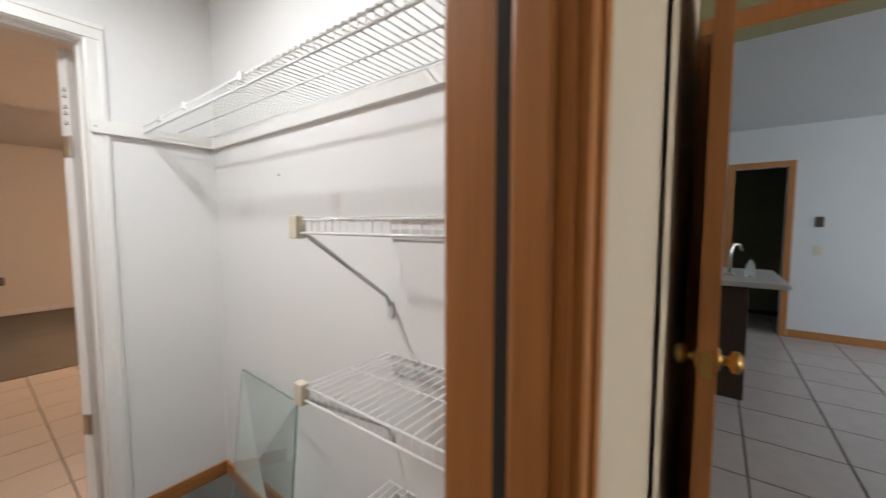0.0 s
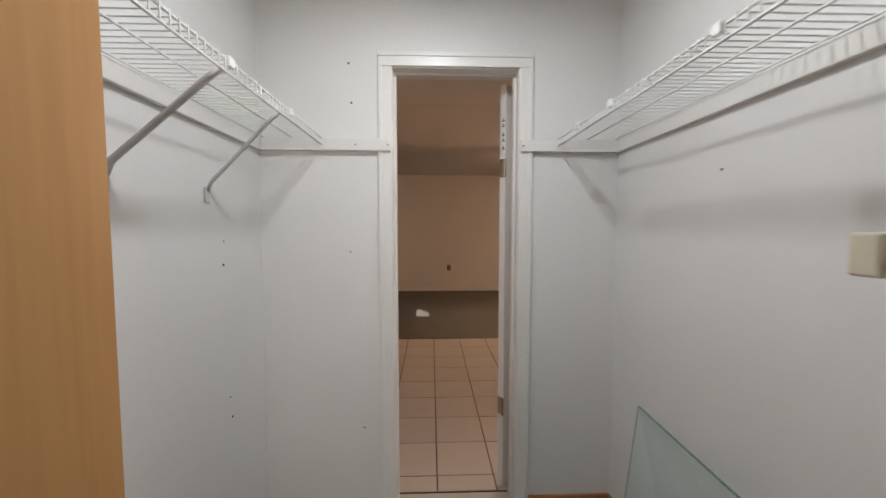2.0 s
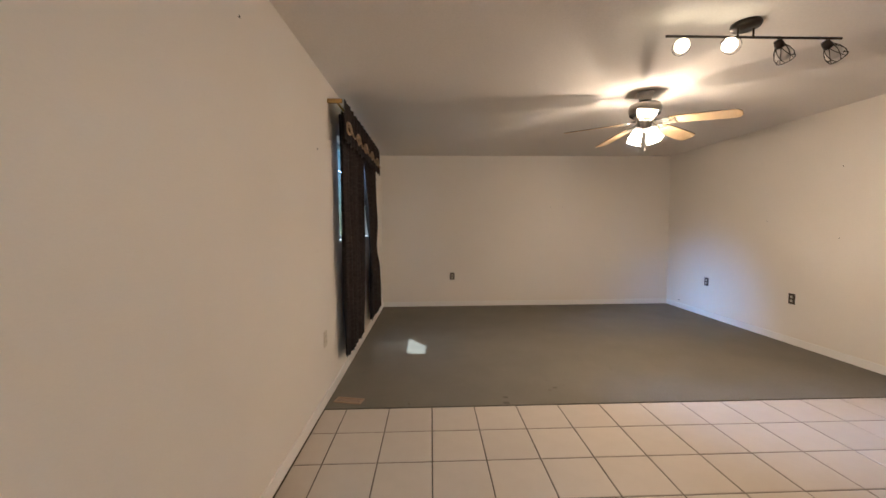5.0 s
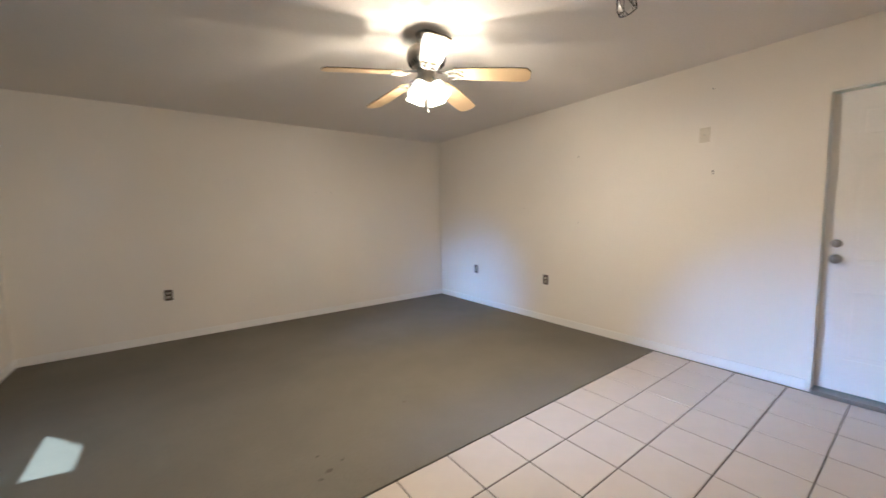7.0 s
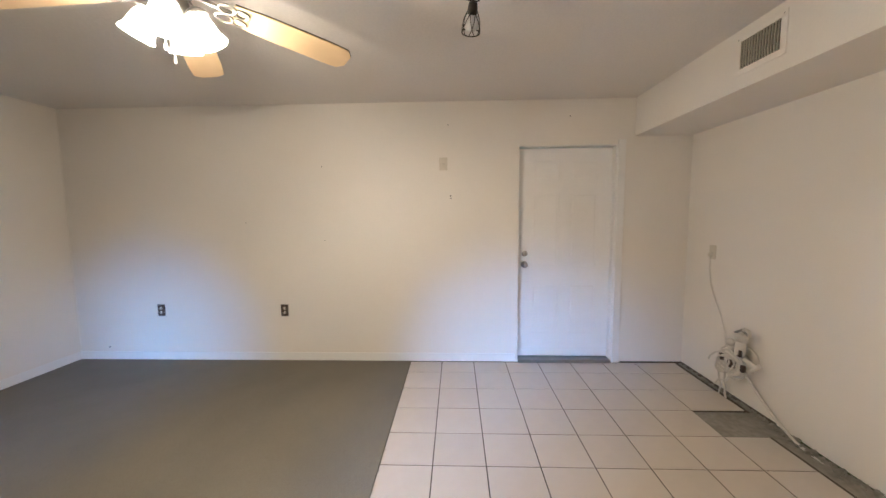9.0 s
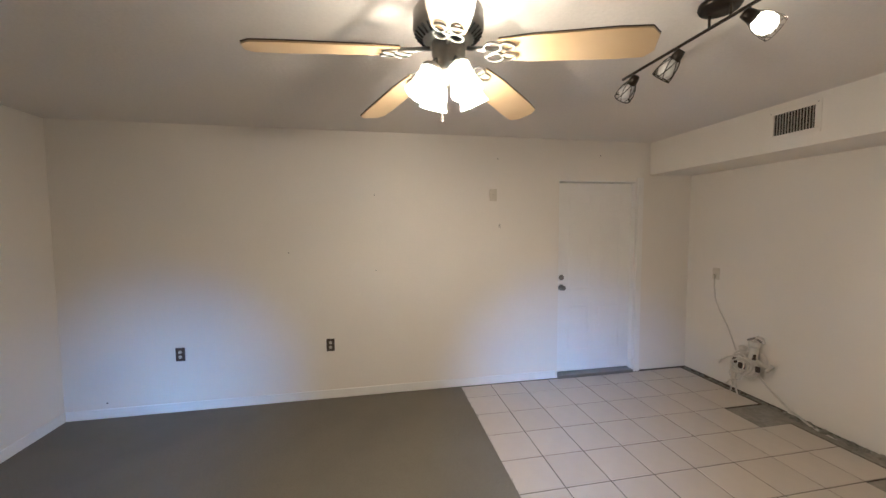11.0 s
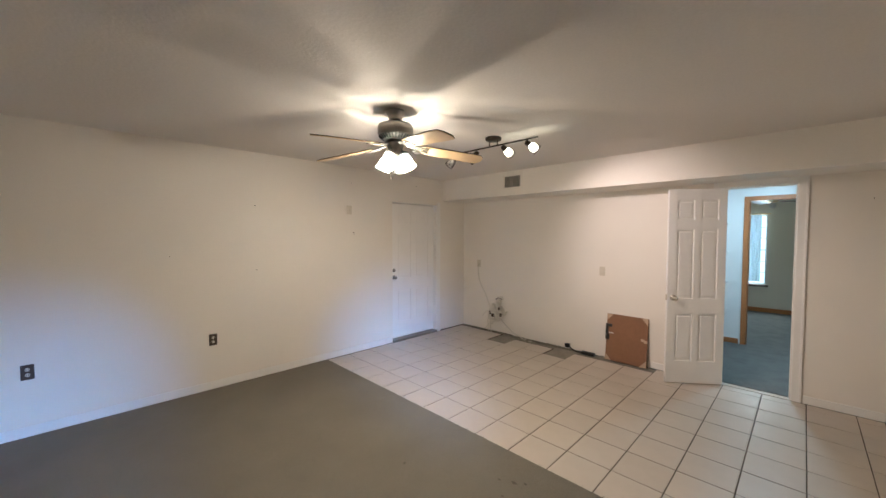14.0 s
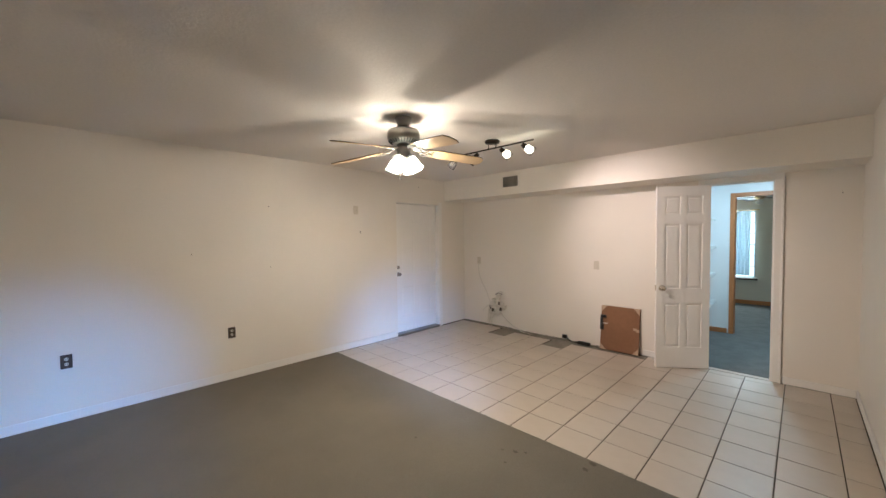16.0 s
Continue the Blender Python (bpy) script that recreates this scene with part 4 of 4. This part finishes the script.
part("window_frame", boxes((1.07, BYE - 0.07, 0.56, 1.10, BYE - 0.03, 1.99), (1.87, BYE - 0.07, 0.56, 1.90, BYE - 0.03, 1.99), (1.10, BYE - 0.07, 0.56, 1.87, BYE - 0.03, 0.60), (1.10, BYE - 0.07, 1.95, 1.87, BYE - 0.03, 1.99),
                           (1.10, BYE - 0.07, 1.25, 1.87, BYE - 0.03, 1.285)), M_ALU, bw)
for x in (1.24, 1.42):
    part("muntin", boxes((x, BYE - 0.06, 0.60, x + 0.022, BYE - 0.045, 1.25)), M_ALU, bw)
for z in (0.80, 1.02, 1.50, 1.72):
    part("muntin", boxes((1.10, BYE - 0.06, z, 1.87, BYE - 0.045, z + 0.022)), M_ALU, bw)
part("window_sill", rounded(0.004, (1.03, BYE, 0.52, 1.94, BYE + 0.05, 0.56)), M_DARK, bw, "dark sill")
bc = thing("sheer_curtain", (0, 0, 0), "pale blue sheer curtain hanging in the bedroom window", "curtain")
bm = bmesh.new()
prev = None
for k in range(41):
    u = k / 40
    row = [bm.verts.new((1.16 + 0.36 * u, BYE + 0.03 + 0.012 * math.sin(u * 44), z)) for z in (0.62, 1.98)]
    if prev:
        bm.faces.new((prev[0], row[0], row[1], prev[1]))
    prev = row
so = part("cloth", bm, M_SHEER, bc, smooth=True).modifiers.new("thickness", "SOLIDIFY")
so.thickness = 0.002
part("curtain_rod", tubed(([(1.02, BYE + 0.05, 2.0), (1.95, BYE + 0.05, 2.0)], 0.008)), M_BRASS, bc)
bf = thing("ceiling_fan", (0.97, -4.2, CH - 0.11), "dark bedroom ceiling fan with a brass light", "ceiling fan")
part("motor_housing", turned([(0, 0), (0.06, 0), (0.05, -0.05), (0.09, -0.08), (0.09, -0.15), (0.05, -0.17), (0, -0.17)]), M_BRASS, bf, smooth=True)
for k in range(4):
    m = pose(0, 0, -0.15, 0, 0, 25 + 90 * k) @ pose(0, 0, 0, 10, 0, 0)
    b = rounded(0.002, (0.12, -0.06, -0.003, 0.6, 0.06, 0.003))
    bmesh.ops.transform(b, matrix=m, verts=b.verts[:])
    part("blade", b, M_DARK, bf)
part("downrod", tubed(([(0, 0, 0.11), (0, 0, -0.02)], 0.014), ([(0, 0, 0.11), (0, 0, 0.07)], 0.05), seg=12), M_BRASS, bf, smooth=True)
part("light_globe", turned([(0, -0.17), (0.03, -0.175), (0.06, -0.22), (0.04, -0.26), (0, -0.27)]), M_OFFBULB, bf, smooth=True)

M_SKYB = glow("pale_sky_backdrop", (0.66, 0.82, 1.0), 0.6)
setting("backdrop", boxes((-0.6, BYE - 1.2, -0.2, 3.2, BYE - 1.19, 3.4)), M_SKYB, "pale bright sky outside the bedroom window", "backdrop")

# ---- kitchen seen through the oak doorway ----
KY0, KY1, KX2 = -6.3, -0.2, 6.6
kf = setting("floor_kitchen", boxes((KX, KY0, -0.1, KX2 + 1.6, KY1, -0.006)), M_GROUT, "dark grout bed of the kitchen tiles", "floor")
setting("ceiling_kitchen", boxes((KX, KY0 - 0.12, CH, KX2 + 1.7, KY1 + 0.1, CH + 0.03)), M_KWALL, "pale grey kitchen ceiling")
setting("wall_kitchen_far", boxes((KX2, KY0, 0, KX2 + 0.12, -2.79, CH), (KX2, -2.31, 0, KX2 + 0.12, KY1, CH), (KX2, -2.79, 1.98, KX2 + 0.12, -2.31, CH)), M_KWALL, "pale grey kitchen wall with an oak-framed doorway")
setting("wall_kitchen_north", boxes((KX + 0.12, KY1, 0, KX2 + 1.7, KY1 + 0.12, CH)), M_KWALL, "plain pale grey kitchen wall")
# the opening in this unseen wall is added for the kitchen lamp
setting("wall_kitchen_south", boxes((KX + 0.12, KY0 - 0.12, 0, 3.65, KY0, CH), (5.55, KY0 - 0.12, 0, KX2 + 1.7, KY0, CH), (3.65, KY0 - 0.12, 0, 5.55, KY0, 1.0), (3.65, KY0 - 0.12, 2.2, 5.55, KY0, CH)), M_KWALL, "plain pale grey kitchen wall with an unseen opening added for daylight")
setting("wall_olive_room", boxes((KX2 + 1.58, KY0, 0, KX2 + 1.7, KY1, CH)), M_OLIVE, "olive wall of the room past the kitchen")
setting("baseboard_kitchen", rounded(0.004, (KX2 - 0.014, KY0, 0, KX2, -2.86, 0.09)), M_WOOD, "oak baseboard along the kitchen wall", "baseboard")


def side_casing(name, x, out, y0, y1, top, w, label):
    bm = bmesh.new()
    for r in ((x, y0 - w, 0, x + out, y0, top), (x, y1, 0, x + out, y1 + w, top), (x, y0 - w, top + 0.001, x + out, y1 + w, top + w)):
        soft_box(bm, *r, 0.004)
    setting(name, bm, M_WOOD, label, "door casing")


side_casing("door_casing_kitchen", KX, -0.016, -2.95, -2.13, 2.06, 0.065, "honey oak casing of the kitchen doorway")
side_casing("door_casing_kitchen_far", KX2, -0.016, -2.79, -2.31, 1.98, 0.065, "honey oak casing of the far kitchen doorway")
kd = thing("door_kitchen", (KX - 0.01, -2.125, 0.012, 0, 0, 180), "dark oak door standing open flat against the wall", "door", kind="structure")
part("leaf", rounded(0.002, (0, 0, 0, 0.80, 0.038, 2.03)), M_WOOD, kd)
part("latch_plate", boxes((0.799, 0.008, 0.955, 0.802, 0.030, 1.015)), M_BRASS, kd)
for m in (pose(0.74, 0.038, 0.985, -90, 0, 0), pose(0.74, 0, 0.985, 90, 0, 0)):
    part("knob", turned([(0, 0), (0.028, 0), (0.028, 0.005), (0.011, 0.01), (0.011, 0.022), (0.026, 0.03), (0.026, 0.042), (0.012, 0.05), (0, 0.05)], m=m), M_BRASS, kd, "brass knob", True)
ca = thing("kitchen_cabinet", (0, 0, 0), "dark wooden kitchen base cabinet at the peninsula end", "cabinet")
part("body", rounded(0.003, (4.27, -2.36, 0.0, 5.15, -1.55, 0.86)), M_DARK, ca)
ct = thing("countertop", (0, 0, 0), "pale laminate peninsula countertop with rounded edge", "countertop")
part("top", rounded(0.012, (4.22, -2.58, 0.861, 5.25, -1.50, 0.90)), M_COUNTER, ct)
fa = thing("faucet", (4.62, -2.25, 0.90), "chrome kitchen faucet on the countertop", "faucet")
part("spout", tubed(([(0, 0, 0), (0, 0, 0.2), (0.03, -0.02, 0.25), (0.09, -0.06, 0.25), (0.12, -0.08, 0.20)], 0.012)), M_CHROME, fa, smooth=True)
part("base", turned([(0, 0), (0.04, 0), (0.035, 0.02), (0, 0.025)]), M_CHROME, fa, smooth=True)
bo = thing("soap_bottle", (4.58, -2.38, 0.90), "small clear-pink bottle on the countertop", "bottle")
part("bottle", turned([(0, 0), (0.03, 0), (0.032, 0.01), (0.032, 0.09), (0.014, 0.12), (0.012, 0.15), (0, 0.15)]), M_GLASS, bo, smooth=True)
plate("thermostat", pose(KX2, -3.07, 1.34, 0, 0, 90), M_BROWN, "blank", "small dark thermostat on the kitchen wall")
plate("light_switch", pose(KX2, -3.07, 1.02, 0, 0, 90), M_IVORY, "switch", "ivory light switch on the kitchen wall")

# ---- outside ----
setting("ground", boxes((-400, -400, -0.5, 400, 400, -0.25)), M_GROUND, "dry lawn stretching away outside", "ground")
# unseen slab added above the ceilings so that no sky light leaks in
setting("roof", boxes((-0.35, -6.6, H + 0.101, 8.6, L + 0.5, H + 0.2)), M_DARK, "plain dark roof slab added unseen to keep daylight out", "roof")

# ---- carpet stains and worn seam ----
M_STAIN = material("dark_carpet_stain", (0.125, 0.108, 0.08), 0.95, grain=0.5, scale=200, stain=0.4, stain_scale=30, bump=0.6, bump_scale=420)
random.seed(9)
for x, y, r in ((1.357, 2.695, 0.022), (1.345, 2.605, 0.024), (1.79, 2.84, 0.020), (1.73, 2.80, 0.012), (1.87, 2.88, 0.010), (2.43, 3.20, 0.012), (1.77, 2.987, 0.010), (0.62, 2.62, 0.012)):
    bm = bmesh.new()
    n = 14
    rim = [r * random.uniform(0.6, 1.25) for _ in range(n)]
    lo, hi = ([bm.verts.new((x + q * math.cos(2 * math.pi * k / n), y + 0.8 * q * math.sin(2 * math.pi * k / n), z)) for k, q in enumerate(rim)] for z in (0.004, 0.0075))
    bm.faces.new(hi)
    for k in range(n):
        bm.faces.new((lo[k], lo[(k + 1) % n], hi[(k + 1) % n], hi[k]))
    tagged(link("carpet_stain", bm, M_STAIN), "small dark stain on the olive-grey carpet", "stain", "carpet stains")
bm = bmesh.new()
for k in range(260):
    x = random.uniform(0.02, W - 0.02)
    y = SEAM + random.uniform(-0.004, 0.006)
    tube(bm, [(x, y, 0.003), (x + random.uniform(-0.012, 0.012), y - random.uniform(0.002, 0.014), random.uniform(0.001, 0.009))], 0.0012, 4)
tagged(link("carpet_fringe", bm, M_CARPET), "frayed carpet threads along the tile seam", "carpet edge", kind="stuff")

# ---- floor tiles ----
PX, PY, X0 = 0.3085, 0.305, 1.099
tf = setting("floor_grout", boxes((0, 0.44, -0.0118, W, SEAM, -0.003), (0, 0.013, -0.0118, 1.716, 0.44, -0.003), (1.716, 0.14, -0.0118, 2.6415, 0.44, -0.003), (2.95, 0.14, -0.0118, 3.567, 0.44, -0.003), (3.8755, 0.055, -0.0118, W, 0.44, -0.003)), M_GROUT, "brown-grey grout bed of the tiled den floor", "floor")


def tile_mesh(name, w, d, h=0.010):
    bm = bmesh.new()
    box(bm, -w / 2, -d / 2, -h, w / 2, d / 2, 0)
    top = [e for e in bm.edges if all(v.co.z > -1e-6 for v in e.verts)]
    bmesh.ops.bevel(bm, geom=top, offset=0.0022, segments=1, affect="EDGES")
    me = bpy.data.meshes.new(name)
    bm.to_mesh(me)
    bm.free()
    me.materials.append(M_TILE)
    return me


meshes = {}
random.seed(11)
for i in range(-4, 13):
    for j in range(0, 9):
        x0, x1 = max(X0 + PX * i, 0.013), min(X0 + PX * (i + 1), W - 0.012)
        y1, y0 = SEAM - PY * j, max(SEAM - PY * (j + 1), 0.013)
        if x1 - x0 < 0.02 or y1 - y0 < 0.02:
            continue
        if i in (5, 8) and j == 7:
            continue
        if j == 7 and x0 > 1.7:
            y0 = 0.155 if x0 < 3.6 else 0.065
        if j == 8 and x0 > 1.70:
            continue
        w, d = round(x1 - x0 - 0.0066, 4), round(y1 - y0 - 0.0066, 4)
        me = meshes.setdefault((w, d), None) or tile_mesh("tile", w, d)
        meshes[(w, d)] = me
        ob = new("tile", me)
        ob.parent = tf
        ob.matrix_world = pose((x0 + x1) / 2, (y0 + y1) / 2, random.uniform(-0.0006, 0.0006), random.uniform(-0.1, 0.1), random.uniform(-0.1, 0.1), 0)
kme = tile_mesh("kitchen_tile", 0.448, 0.448)
kme.materials.clear()
kme.materials.append(M_KTILE)
for i in range(11):
    for j in range(7):
        ob = new("tile", kme)
        ob.parent = kf
        ob.matrix_world = pose(KX + 0.35 + 0.457 * i, -1.65 - 0.457 * j, 0.0, 0, 0, 0)
